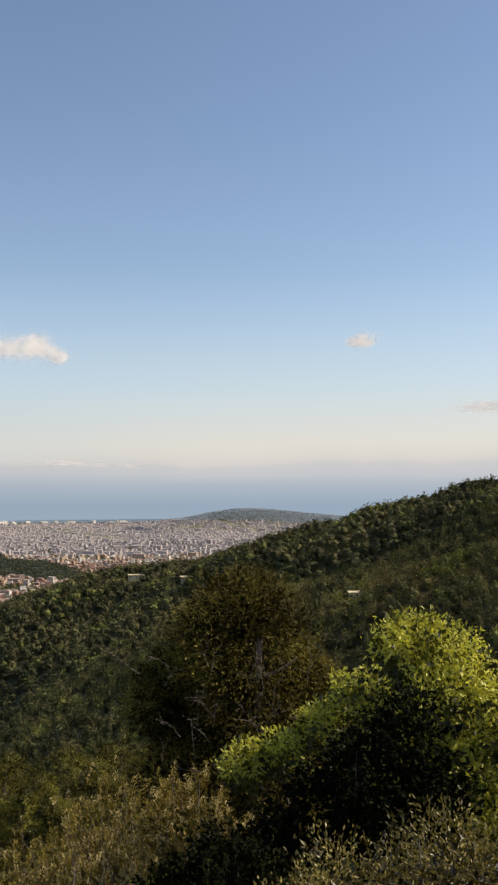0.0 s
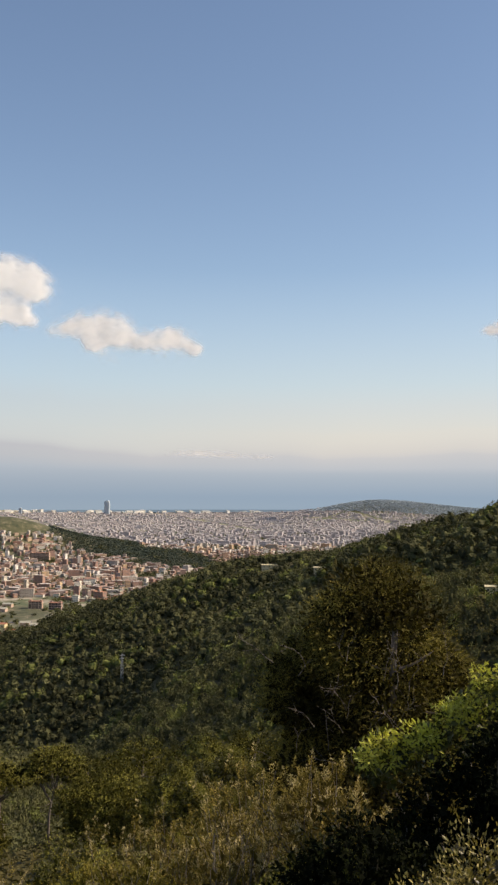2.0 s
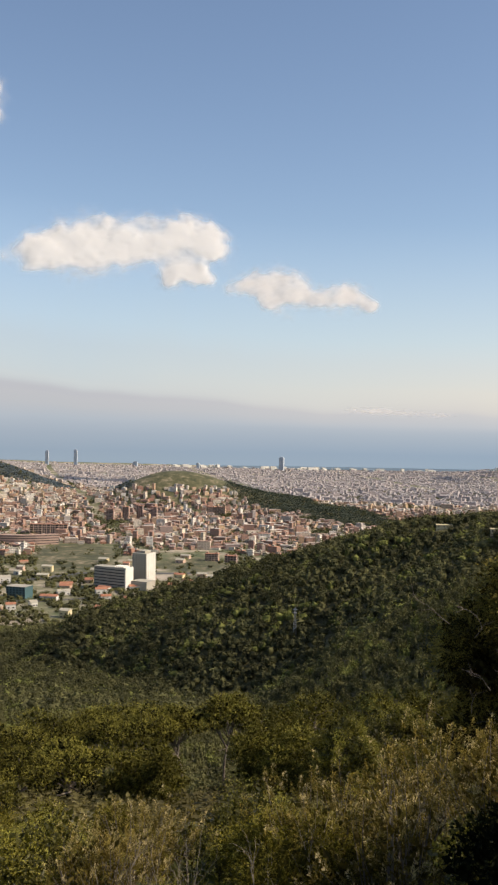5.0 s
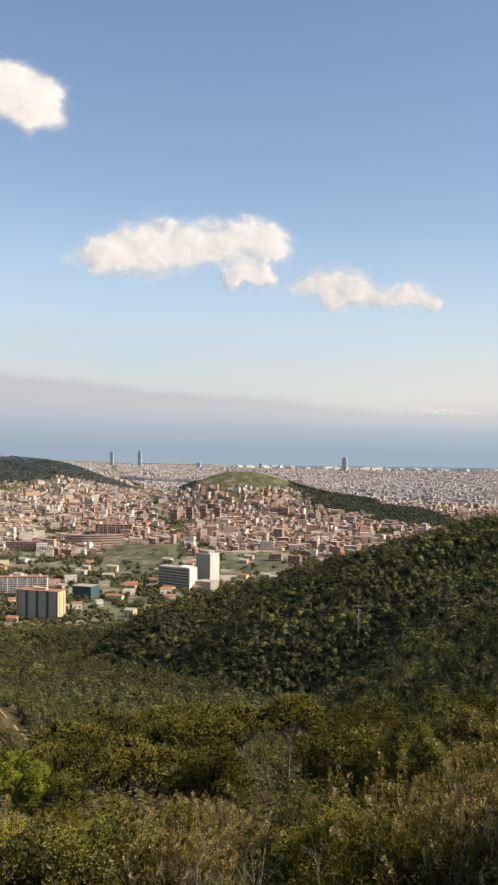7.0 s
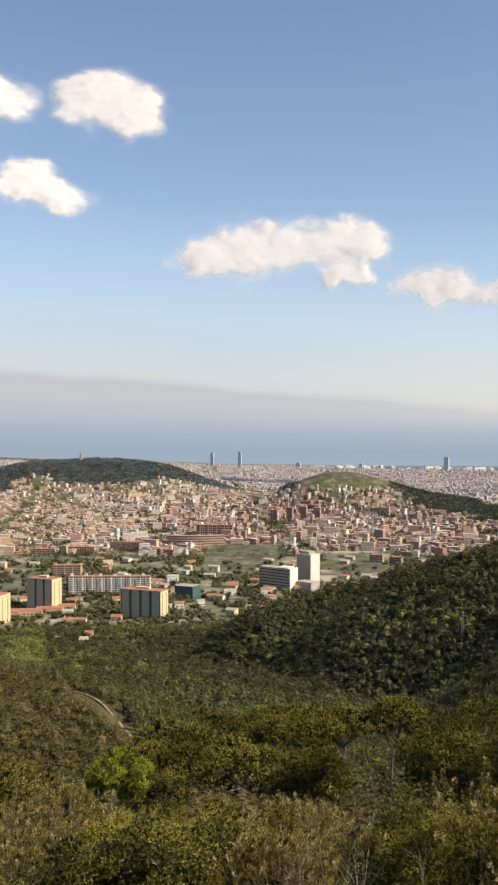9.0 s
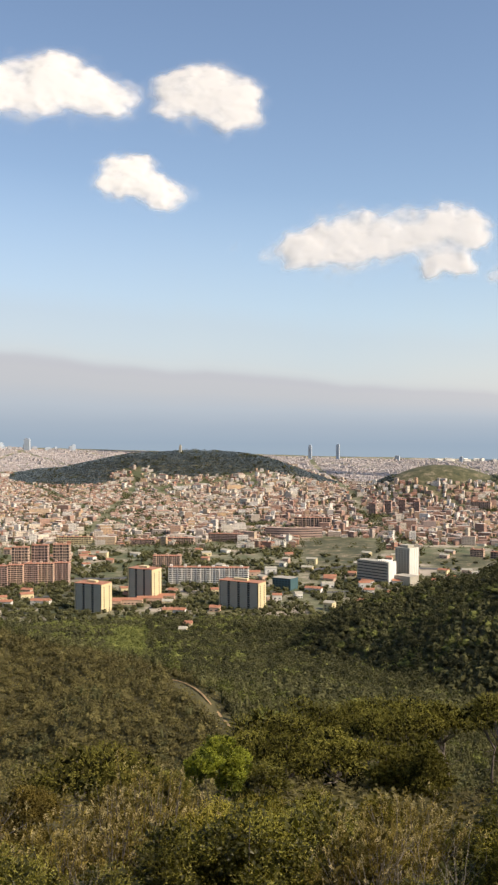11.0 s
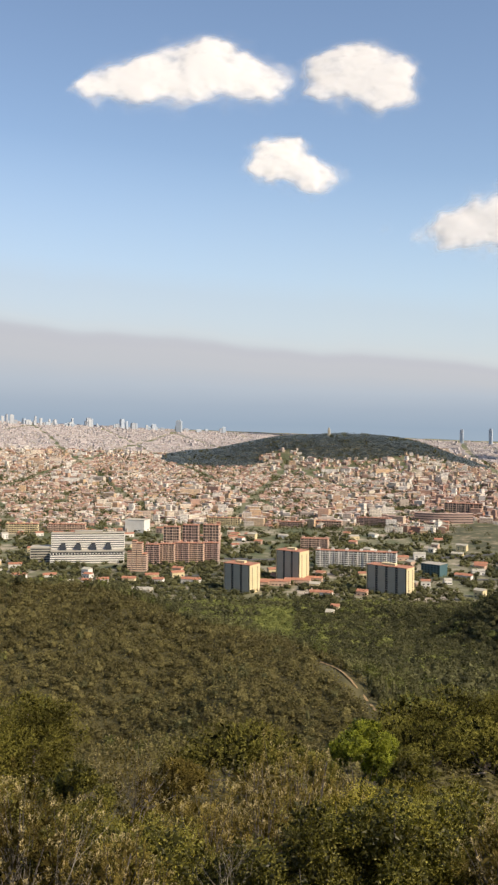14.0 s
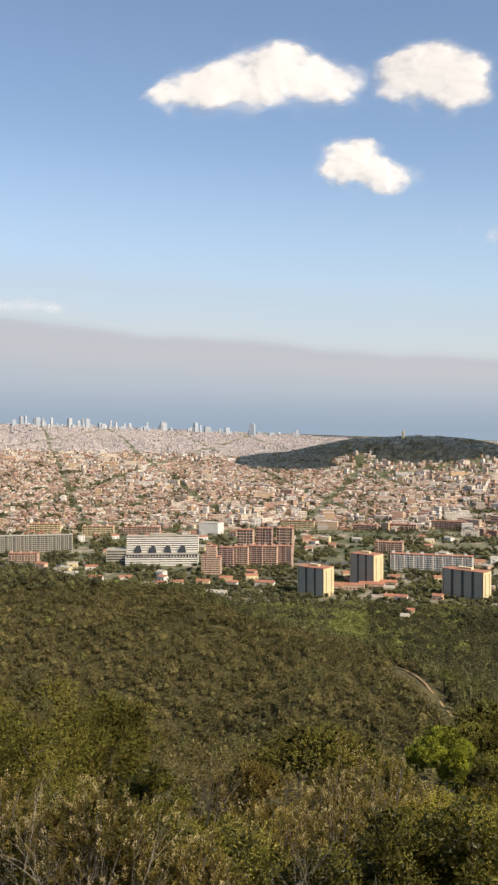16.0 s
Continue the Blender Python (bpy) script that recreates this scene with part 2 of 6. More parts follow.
def boxes_mesh(name, boxes, mat, bevel=0.0):
    v, f = box_arrays(boxes)
    me = mesh_from(name, v, f, [mat])
    if bevel:
        bm = bmesh.new()
        bm.from_mesh(me)
        bmesh.ops.bevel(bm, geom=bm.edges[:], offset=bevel, segments=1, affect="EDGES")
        bm.to_mesh(me)
        bm.free()
    return me


def diamonds(p, along, normal, length, width, fold=0.15):
    """Leaves: a folded diamond at each p, pointing along, facing normal."""
    along = along / np.linalg.norm(along, axis=1, keepdims=True)
    side = np.cross(along, normal)
    side /= np.linalg.norm(side, axis=1, keepdims=True) + 1e-9
    nn = np.cross(side, along)
    L, W = np.asarray(length).reshape(-1, 1), np.asarray(width).reshape(-1, 1)
    mid = p + along * L * 0.45 + nn * W * fold
    return np.stack([p, mid + side * W / 2, p + along * L, mid - side * W / 2], 1)


def leaves_mesh(name, quads, mat, tint):
    n = len(quads)
    return mesh_from(name, quads.reshape(-1, 3), np.arange(4 * n).reshape(n, 4), [mat], tint=np.repeat(tint, 4))


def unit(n, rng):
    v = rng.normal(size=(n, 3))
    return v / np.linalg.norm(v, axis=1, keepdims=True)


def clump(rng, n, centre, radii, size, slim=0.6, outward=0.6, shell=0.35):
    """n leaves in and on an uneven ellipsoid."""
    u = unit(n, rng)
    lump = 1 + 0.22 * np.sin(u[:, 0] * 5 + centre[0] * 3) * np.cos(u[:, 1] * 6 + centre[1] * 2) + 0.12 * np.sin(u[:, 2] * 9 + centre[0])
    rad = (1 - shell * rng.random(n) ** 1.5) * lump
    p = np.asarray(centre) + u * rad[:, None] * np.asarray(radii)
    normal = u * outward + unit(n, rng) * (1 - outward)
    along = np.cross(normal, unit(n, rng)) + u * 0.5
    s = size * (0.6 + 0.8 * rng.random(n))
    return diamonds(p, along, normal, s, s * slim)


def tube(points, radii, sides=6):
    """Vertices and faces of a tapered tube along points."""
    pts = np.asarray(points, float)
    d = np.gradient(pts, axis=0)
    d /= np.linalg.norm(d, axis=1, keepdims=True) + 1e-9
    ref = np.where(np.abs(d[:, 2:3]) > 0.9, np.array([[1.0, 0, 0]]), np.array([[0, 0, 1.0]]))
    a = np.cross(d, ref)
    a /= np.linalg.norm(a, axis=1, keepdims=True) + 1e-9
    b = np.cross(d, a)
    ang = np.linspace(0, 2 * np.pi, sides, endpoint=False)
    v = pts[:, None] + (a[:, None] * np.cos(ang)[None, :, None] + b[:, None] * np.sin(ang)[None, :, None]) * np.asarray(radii)[:, None, None]
    k = len(pts)
    f = [[i * sides + j, i * sides + (j + 1) % sides, (i + 1) * sides + (j + 1) % sides, (i + 1) * sides + j] for i in range(k - 1) for j in range(sides)]
    return v.reshape(-1, 3), np.array(f)


def tubes_mesh(name, list_of, mat, sides=6):
    V, F, o = [], [], 0
    for pts, rad in list_of:
        v, f = tube(pts, rad, sides)
        V.append(v)
        F.append(f + o)
        o += len(v)
    return mesh_from(name, np.concatenate(V), np.concatenate(F), [mat], smooth=True)


# ---- the lie of the land (heights are below or above the eye) ----
def blend_max(parts, k):
    s = np.stack(parts)
    m = s.max(0)
    return m + k * np.log(np.exp((s - m) / k).sum(0))


def ripple(x, y, step, seed):
    """Cheap smooth unevenness between -1 and 1."""
    r = np.random.default_rng(seed)
    z = 0
    for i in range(5):
        a, ph = r.random() * 6.28, r.random() * 6.28
        w = 6.28 / step * (0.7 + 0.7 * i * 0.5)
        z = z + np.sin((x * np.cos(a) + y * np.sin(a)) * w + ph) / (1 + 0.4 * i)
    return z / 3.2


# crest lines: heading, height angle, distance
CREST_A = [(60, 2.8, 560), (40, 0.2, 600), (35.5, -0.65, 630), (29.8, -1.75, 660), (26.6, -2.45, 690), (24.0, -3.45, 720),
           (21.5, -4.75, 745), (17.5, -4.95, 770), (14.8, -5.1, 785), (12.8, -5.7, 800), (10.5, -6.6, 815), (8.2, -7.25, 840), (1, -9.15, 900), (-4.5, -11.4, 960), (-8, -13.0, 1000)]
CREST_C = [(20.5, -8.2, 590), (22.5, -6.7, 555), (25.5, -6.15, 510), (29.5, -5.45, 470), (35.5, -4.1, 430), (45, -2.0, 400), (60, 1.0, 380)]
CREST_B = [(-60, -7.0, 680), (-38.4, -9.3, 600), (-32, -10.35, 560), (-28.65, -10.9, 540), (-25.7, -12.0, 510), (-22.4, -12.95, 492), (-18.8, -13.8, 465),
           (-15.9, -14.7, 430), (-14.2, -15.5, 405), (-13.2, -16.8, 385), (-12.4, -17.8, 365), (-9, -21.0, 320)]


def crest(x, y, line, side_slope, round_off):
    best = np.full(np.shape(x), -1e9)
    pts = [(r * math.sin(radians(a)), r * math.cos(radians(a)), r * math.tan(radians(e))) for a, e, r in line]
    for (x0, y0, z0), (x1, y1, z1) in zip(pts, pts[1:]):
        dx, dy = x1 - x0, y1 - y0
        s = np.clip(((x - x0) * dx + (y - y0) * dy) / (dx * dx + dy * dy), 0, 1)
        d = np.hypot(x - x0 - s * dx, y - y0 - s * dy)
        best = np.maximum(best, z0 + s * (z1 - z0) - side_slope * (np.sqrt(d * d + round_off ** 2) - round_off) - 0.001 * d * d)
    return best


def hill(x, y, az, r, wide, deep, height, power=2.0):
    a = radians(az)
    u = (x * math.cos(a) - y * math.sin(a)) / wide
    v = (x * math.sin(a) + y * math.cos(a) - r) / deep
    return height * np.exp(-(np.abs(u) ** power + np.abs(v) ** power))


NEAR_R = [0, 2.5, 4, 6, 10, 20, 40, 90, 150, 300, 400, 700, 5000]
NEAR_Z = [-1.65, -1.9, -3.2, -5.0, -7.0, -10.4, -17.4, -34.5, -59, -124, -175, -330, -900]
CITY_R = [0, 300, 450, 600, 800, 1000, 1180, 1400, 2000]
CITY_Z = [-150, -150, -150, -170, -198, -224, -240, -243, -243]


def land(x, y):
    x, y = np.asarray(x, float), np.asarray(y, float)
    r, az = np.hypot(x, y), np.degrees(np.arctan2(x, y))
    near = np.interp(r, NEAR_R, NEAR_Z) + ripple(x, y, 14, 1) * np.clip(r / 60, 0, 1) * 1.2 + ripple(x, y, 70, 2) * np.clip(r / 150, 0, 1) * 4
    shore = np.interp(az, [-60, -37, -25, -7, 5], [-50, -80, -126, -178, -194])
    basin = np.where(r < 2000, np.interp(r, CITY_R, CITY_Z), -243 + (shore + 243) * np.clip((r - 2000) / 2600, 0, 1))
    basin = basin + ripple(x, y, 160, 3) * np.where(r < 1100, 5, 1.5)
    slope_a = 0.28 + 0.12 * np.clip((az - 8) / 18, 0, 1)
    a = crest(x, y, CREST_A, slope_a, 30) + ripple(x, y, 130, 4) * 4.5 + ripple(x, y, 62, 16) * 2.2
    b = crest(x, y, CREST_B, 0.30 + 0.25 * (r > np.interp(az, [a_ for a_, e_, d_ in CREST_B], [d_ for a_, e_, d_ in CREST_B])), 18) + ripple(x, y, 110, 5) * 2.6 + ripple(x, y, 58, 15) * 2.4
    c = crest(x, y, CREST_C, 0.42, 22) + ripple(x, y, 90, 6) * 3
    z = blend_max([near, basin, a, b, c], 3.0)
    z = z + hill(x, y, -13.7, 3350, 305, 330, 91, 2.8) + hill(x, y, -19.8, 3350, 170, 260, 40, 2.4) + hill(x, y, -9.0, 3100, 150, 260, 18)
    z = z + hill(x, y, -0.6, 2900, 185, 160, 93, 2.2) + hill(x, y, 4.4, 2930, 170, 180, 24) + hill(x, y, 8.6, 2620, 150, 170, 16)
    z = z + hill(x, y, 20.8, 4450, 270, 260, 62) + hill(x, y, 25.5, 4480, 300, 260, 32)
    # behind the viewpoint the hillside climbs on
    back = np.clip((np.abs(az) - 70) / 40, 0, 1)
    up = -1.65 + 0.1 * np.clip(r - 3, 0, 700)
    return np.where(back > 0, z * (1 - back) + up * back, z)


def ground_z(x, y):
    return EYE.z + float(land(x, y))


def spot(az, r):
    x, y = r * math.sin(radians(az)), r * math.cos(radians(az))
    return Vector((x, y, ground_z(x, y)))


def reach(az, el, r0=20.0, r1=4600.0):
    """The distance at which the land is first seen in that direction."""
    r = np.geomspace(r0, r1, 3000)
    z = land(r * math.sin(radians(az)), r * math.cos(radians(az))) / r
    hits = np.nonzero(z >= math.tan(radians(el)))[0]
    return float(r[hits[0]]) if len(hits) else r1


def polar_sheet(name, azs, rs, mat, lift=0.0):
    A, Rr = np.meshgrid(np.radians(azs), rs)
    x, y = Rr * np.sin(A), Rr * np.cos(A)
    z = EYE.z + land(x, y) + lift
    n, m = A.shape
    i = np.arange(n * m).reshape(n, m)
    f = np.stack([i[:-1, :-1], i[1:, :-1], i[1:, 1:], i[:-1, 1:]], -1).reshape(-1, 4)
    return mesh_from(name, np.stack([x, y, z], -1).reshape(-1, 3), f[:, ::-1], mat if isinstance(mat, list) else [mat], smooth=True)


def ground_material():
    m, t, out = material("hillside_and_city_ground")
    p = node(t, "ShaderNodeBsdfPrincipled", Roughness=0.95)
    a = t.nodes.new("ShaderNodeAttribute")
    a.attribute_name = "tint"
    scrub = ramp(t, noise_tex(t, 0.12, 8, 0.7), [(0.3, (0.04, 0.036, 0.012)), (0.55, (0.085, 0.074, 0.026)), (0.75, (0.13, 0.105, 0.042))])
    town = ramp(t, noise_tex(t, 0.012, 8, 0.75), [(0.42, (0.08, 0.095, 0.038)), (0.52, (0.17, 0.16, 0.085)), (0.63, (0.42, 0.35, 0.27))])
    g = t.nodes.new("ShaderNodeAttribute")
    g.attribute_name = "meadow"
    grass = ramp(t, noise_tex(t, 0.028, 8, 0.8), [(0.4, (0.04, 0.046, 0.02)), (0.48, (0.075, 0.076, 0.032)), (0.55, (0.115, 0.103, 0.05)), (0.62, (0.3, 0.24, 0.155))])
    t.links.new(mix(t, g.outputs["Fac"], mix(t, a.outputs["Fac"], scrub, town), grass), p.inputs["Base Color"])
    t.links.new(bump(t, noise_tex(t, 1.2, 8, 0.7), 0.5, 0.2), p.inputs["Normal"])
    t.links.new(p.outputs[0], out.inputs[0])
    return m


azs = np.concatenate([np.arange(-180, -60, 4.0), np.arange(-60, 60, 0.4), np.arange(60, 180.1, 4.0)])
rs = np.concatenate([[0.01], np.geomspace(0.8, 60, 60), np.geomspace(63, 1400, 120), np.geomspace(1420, 4950, 130)])
gm = polar_sheet("ground", azs, rs, ground_material())
gv = np.empty(len(gm.vertices) * 3, np.float32)
gm.vertices.foreach_get("co", gv)
gr = np.hypot(gv[0::3], gv[1::3])
gm.attributes.new("tint", "FLOAT", "POINT").data.foreach_set("value", np.clip((gr - 1130) / 80, 0, 1).astype(np.float32))
ga, gx, gy = np.degrees(np.arctan2(gv[0::3], gv[1::3])), gv[0::3], gv[1::3]
field = np.maximum.reduce([1.3 - np.hypot((ga - c) / wa, (gr - r0) / wr) for c, wa, r0, wr in ((-6.3, 2.1, 1870, 180), (0.4, 2.0, 1745, 80), (-23, 5, 1420, 40), (-30, 4, 1380, 40), (-10, 4, 1620, 40), (-0.6, 4.2, 2900, 230), (-14.5, 5.5, 3380, 330), (-20, 4.5, 3350, 260), (7, 5, 2700, 260), (22, 8, 4450, 260))])
gm.attributes.new("meadow", "FLOAT", "POINT").data.foreach_set("value", np.clip(field * 2.5 + 0.5 * ripple(gx, gy, 60, 9), 0, 1).astype(np.float32))
tagged(new("ground", gm), "wooded hillsides falling to a wide city plain", "ground", kind="structure")

# the sea beyond the shore
sv, sf = [], []
for i, a in enumerate(np.arange(-30, 70, 2.0)):
    for r in (4640, 4960):
        sv.append((r * math.sin(radians(a)), r * math.cos(radians(a)), EYE.z - 189))
    if i:
        sf.append((2 * i - 2, 2 * i, 2 * i + 1, 2 * i - 1))
tagged(new("water", mesh_from("water", sv, np.array(sf)[:, ::-1], [WATER])), "calm blue sea beyond the city shore", "sea", kind="structure")


# glowing shell painted with the far sea and haze bank, fading into the sky
def backdrop_material():
    m, t, out = material("glowing_sea_and_haze")
    c = t.nodes.new("ShaderNodeTexCoord")
    s = t.nodes.new("ShaderNodeSeparateXYZ")
    t.links.new(c.outputs["UV"], s.inputs[0])
    wob = node(t, "ShaderNodeTexNoise", Scale=9.0, Detail=3.0)
    mp = node(t, "ShaderNodeMapping")
    mp.inputs["Scale"].default_value = (1.3, 1.0, 1.0)
    t.links.new(c.outputs["UV"], mp.inputs[0])
    t.links.new(mp.outputs[0], wob.inputs["Vector"])
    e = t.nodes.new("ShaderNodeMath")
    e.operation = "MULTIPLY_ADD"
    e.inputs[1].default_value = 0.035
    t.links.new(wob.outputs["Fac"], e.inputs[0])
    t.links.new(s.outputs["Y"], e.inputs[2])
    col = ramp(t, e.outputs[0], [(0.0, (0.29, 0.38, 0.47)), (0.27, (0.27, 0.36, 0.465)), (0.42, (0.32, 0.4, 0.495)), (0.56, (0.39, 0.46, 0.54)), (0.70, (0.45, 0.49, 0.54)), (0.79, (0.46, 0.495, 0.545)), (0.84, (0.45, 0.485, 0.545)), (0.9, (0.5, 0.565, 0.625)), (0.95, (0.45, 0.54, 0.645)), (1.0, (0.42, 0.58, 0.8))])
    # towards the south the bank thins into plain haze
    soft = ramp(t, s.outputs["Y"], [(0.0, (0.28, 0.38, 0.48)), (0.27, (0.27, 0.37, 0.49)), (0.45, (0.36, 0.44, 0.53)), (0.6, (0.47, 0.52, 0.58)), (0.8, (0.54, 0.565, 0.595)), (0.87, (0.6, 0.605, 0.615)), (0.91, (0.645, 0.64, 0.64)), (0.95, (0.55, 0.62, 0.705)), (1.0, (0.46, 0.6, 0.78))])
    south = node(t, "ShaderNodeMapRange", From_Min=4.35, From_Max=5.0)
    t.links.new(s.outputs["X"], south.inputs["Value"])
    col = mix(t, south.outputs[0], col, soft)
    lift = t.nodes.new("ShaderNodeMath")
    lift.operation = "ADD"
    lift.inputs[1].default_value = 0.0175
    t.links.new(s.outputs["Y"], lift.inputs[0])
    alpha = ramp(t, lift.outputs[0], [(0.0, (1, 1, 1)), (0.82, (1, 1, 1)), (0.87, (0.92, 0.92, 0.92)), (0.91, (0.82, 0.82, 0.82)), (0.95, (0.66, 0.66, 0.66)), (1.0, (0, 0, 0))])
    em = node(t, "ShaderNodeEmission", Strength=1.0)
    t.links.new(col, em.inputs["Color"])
    tr = t.nodes.new("ShaderNodeBsdfTransparent")
    ms = t.nodes.new("ShaderNodeMixShader")
    t.links.new(alpha, ms.inputs[0])
    t.links.new(tr.outputs[0], ms.inputs[1])
    t.links.new(em.outputs[0], ms.inputs[2])
    t.links.new(ms.outputs[0], out.inputs[0])
    return m


# upper edge of the haze bank: it rises towards the north-east
bv, buv, bf = [], [], []
N_EL = 60
for i, a in enumerate(np.arange(-180, 180.1, 2.0)):
    top = np.interp(a, [-180, -60, -38, -13.5, 6.5, 17, 60, 180], [3.0, 5.2, 4.9, 2.8, 1.15, 1.0, 1.8, 3.0])
    horizon = np.interp(a, [-38, -13, 13], [1.1, 0.35, -0.1])
    for j in range(N_EL + 1):
        w = j / N_EL
        wave = 0.1 * math.sin(a * 0.5 + 1.0) + 0.07 * math.sin(a * 1.3)
        el = float(np.interp(w, [0, 0.5, 0.79, 0.83, 0.87, 0.91, 0.95, 1.0], [-3.0, horizon, horizon + 0.8 * (top - horizon) + wave, top - 0.12 + wave, top + 0.15 + wave, top + 0.9 + wave, top + 4, top + 14]))
        d = 4985 * math.cos(radians(el))
        bv.append((d * math.sin(radians(a)), d * math.cos(radians(a)), EYE.z + d * math.tan(radians(el))))
    if i:
        for j in range(N_EL):
            p, q = (i - 1) * (N_EL + 1) + j, i * (N_EL + 1) + j
            bf.append((p, q, q + 1, p + 1))
            buv.extend([((i - 1) / 20, j / N_EL), (i / 20, j / N_EL), (i / 20, (j + 1) / N_EL), ((i - 1) / 20, (j + 1) / N_EL)])
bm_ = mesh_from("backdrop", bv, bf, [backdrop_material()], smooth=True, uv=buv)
tagged(new("backdrop", bm_), "glowing backdrop coloured as far sea and grey haze bank", "backdrop", kind="structure")


# ---- clouds ----
def cloud_material():
    m, t, out = material("cloud_vapour")
    a = t.nodes.new("ShaderNodeAttribute")
    a.attribute_name = "tint"
    n = noise_tex(t, 0.009, 6, 0.55)
    w = node(t, "ShaderNodeMapRange", From_Min=0.3, From_Max=0.7, To_Min=0.62, To_Max=1.38)
    t.links.new(n, w.inputs["Value"])
    ad = t.nodes.new("ShaderNodeMath")
    ad.operation = "MULTIPLY"
    t.links.new(w.outputs[0], ad.inputs[0])
    t.links.new(a.outputs["Fac"], ad.inputs[1])
    fac = ramp(t, ad.outputs[0], [(0.0, (0, 0, 0)), (0.1, (0.04, 0.04, 0.04)), (0.3, (0.3, 0.3, 0.3)), (0.55, (0.78, 0.78, 0.78)), (0.85, (1, 1, 1))])
    d = node(t, "ShaderNodeBsdfDiffuse", Color=(0.86, 0.845, 0.83, 1))
    l = node(t, "ShaderNodeBsdfTranslucent", Color=(0.86, 0.835, 0.8, 1))
    mx = node(t, "ShaderNodeMixShader", Fac=0.45)
    t.links.new(d.outputs[0], mx.inputs[1])
    t.links.new(l.outputs[0], mx.inputs[2])
    tr = t.nodes.new("ShaderNodeBsdfTransparent")
    ms = t.nodes.new("ShaderNodeMixShader")
    t.links.new(fac, ms.inputs[0])
    t.links.new(tr.outputs[0], ms.inputs[1])
    t.links.new(mx.outputs[0], ms.inputs[2])
    t.links.new(ms.outputs[0], out.inputs[0])
    return m


CLOUD = cloud_material()


def lattice(X, Z, cell, seed):
    """Smooth random values on a lattice of that cell size."""
    g = np.random.default_rng(seed).random((64, 64))
    u, v = X / cell + 900, Z / cell + 900
    i, j = np.floor(u).astype(int), np.floor(v).astype(int)
    a, b = u - i, v - j
    a, b = a * a * (3 - 2 * a), b * b * (3 - 2 * b)
    return (g[i % 64, j % 64] * (1 - a) + g[(i + 1) % 64, j % 64] * a) * (1 - b) + (g[i % 64, (j + 1) % 64] * (1 - a) + g[(i + 1) % 64, (j + 1) % 64] * a) * b - 0.5


def cloud(az, el, puffs, label, strength=1.0, far=4300.0, stretch=1.0):
    """A cumulus: puffs are (right, up, radius) in degrees round its middle. Its billows stand out towards the viewer and lean back upwards."""
    seed = int(abs(az) * 100 + el * 10)
    k = far * math.tan(radians(1))
    weight = np.array([q[3] if len(q) > 3 else 1.0 for q in puffs])
    px = np.array([q[:3] for q in puffs], float) * k * np.array([1, 1, 1.6])
    x0, x1 = (px[:, 0] - px[:, 2] * 1.8 * stretch).min(), (px[:, 0] + px[:, 2] * 1.8 * stretch).max()
    z0, z1 = (px[:, 1] - px[:, 2] * 1.8).min(), (px[:, 1] + px[:, 2] * 1.8).max()
    nx, nz = max(12, int((x1 - x0) / 6)), max(12, int((z1 - z0) / 6))
    X, Z = np.meshgrid(np.linspace(x0, x1, nx), np.linspace(z0, z1, nz))
    i = np.arange(nx * nz).reshape(nz, nx)
    f = np.stack([i[:-1, :-1], i[:-1, 1:], i[1:, 1:], i[1:, :-1]], -1).reshape(-1, 4)
    top = thing("cloud", EYE + direction(az, el) * far, label, "cloud", "fair-weather clouds over the sea", -az)
    size = float(np.median(px[:, 2]))
    calm = 1.0 / stretch
    wx = X + calm * size * (0.38 * lattice(X, Z, size, seed) + 0.3 * lattice(X, Z, size * 0.5, seed + 2) + 0.14 * lattice(X, Z, size * 0.24, seed + 9))
    wz = Z + calm * size * (0.38 * lattice(X, Z, size, seed + 4) + 0.3 * lattice(X, Z, size * 0.5, seed + 6) + 0.14 * lattice(X, Z, size * 0.24, seed + 8))
    body, veil = np.zeros_like(X), np.zeros_like(X)
    for (cx, cz, cr), wt in zip(px, weight):
        low = np.where(wz < cz, 1.1, 0.85)
        q = np.hypot((wx - cx) / stretch, (wz - cz) * low) / cr
        body = body + wt * np.exp(-1.75 * q * q)
        veil = veil + wt * np.exp(-0.9 * q * q)
    edge = np.clip(np.minimum.reduce([X - x0, x1 - X, Z - z0, z1 - Z]) / (0.5 * size), 0, 1)
    rag = 1 + (1.1 if stretch < 1.5 else 0.3) * lattice(X, Z, size * 0.8, seed + 21) + (0.7 if stretch < 1.5 else 0.0) * lattice(X, Z, size * 0.35, seed + 22)
    bulge = calm * size * (1.5 * np.sqrt(body) + 1.0 * lattice(wx, wz, size * 0.9, seed + 12) + 0.32 * lattice(wx, wz, size * 0.45, seed + 13))
    lean = 0.85 + max(0.0, az) * 0.06
    for name, dens, off in (("wispy_fringe", 0.3 * np.clip((veil * rag - 0.3) / 1.4, 0, 1) * edge, 0.3), ("billow", np.clip((body * (0.6 + 0.4 * rag) - 0.13) / 1.15, 0, 1) * edge, 0.0)):
        v = np.stack([X, -0.135 * bulge + lean * Z + off * size, Z], -1).reshape(-1, 3)
        part(name, mesh_from(name, v, f, [CLOUD], smooth=True, tint=(dens * strength).ravel()), top, "thin ragged edge of vapour" if off else "")


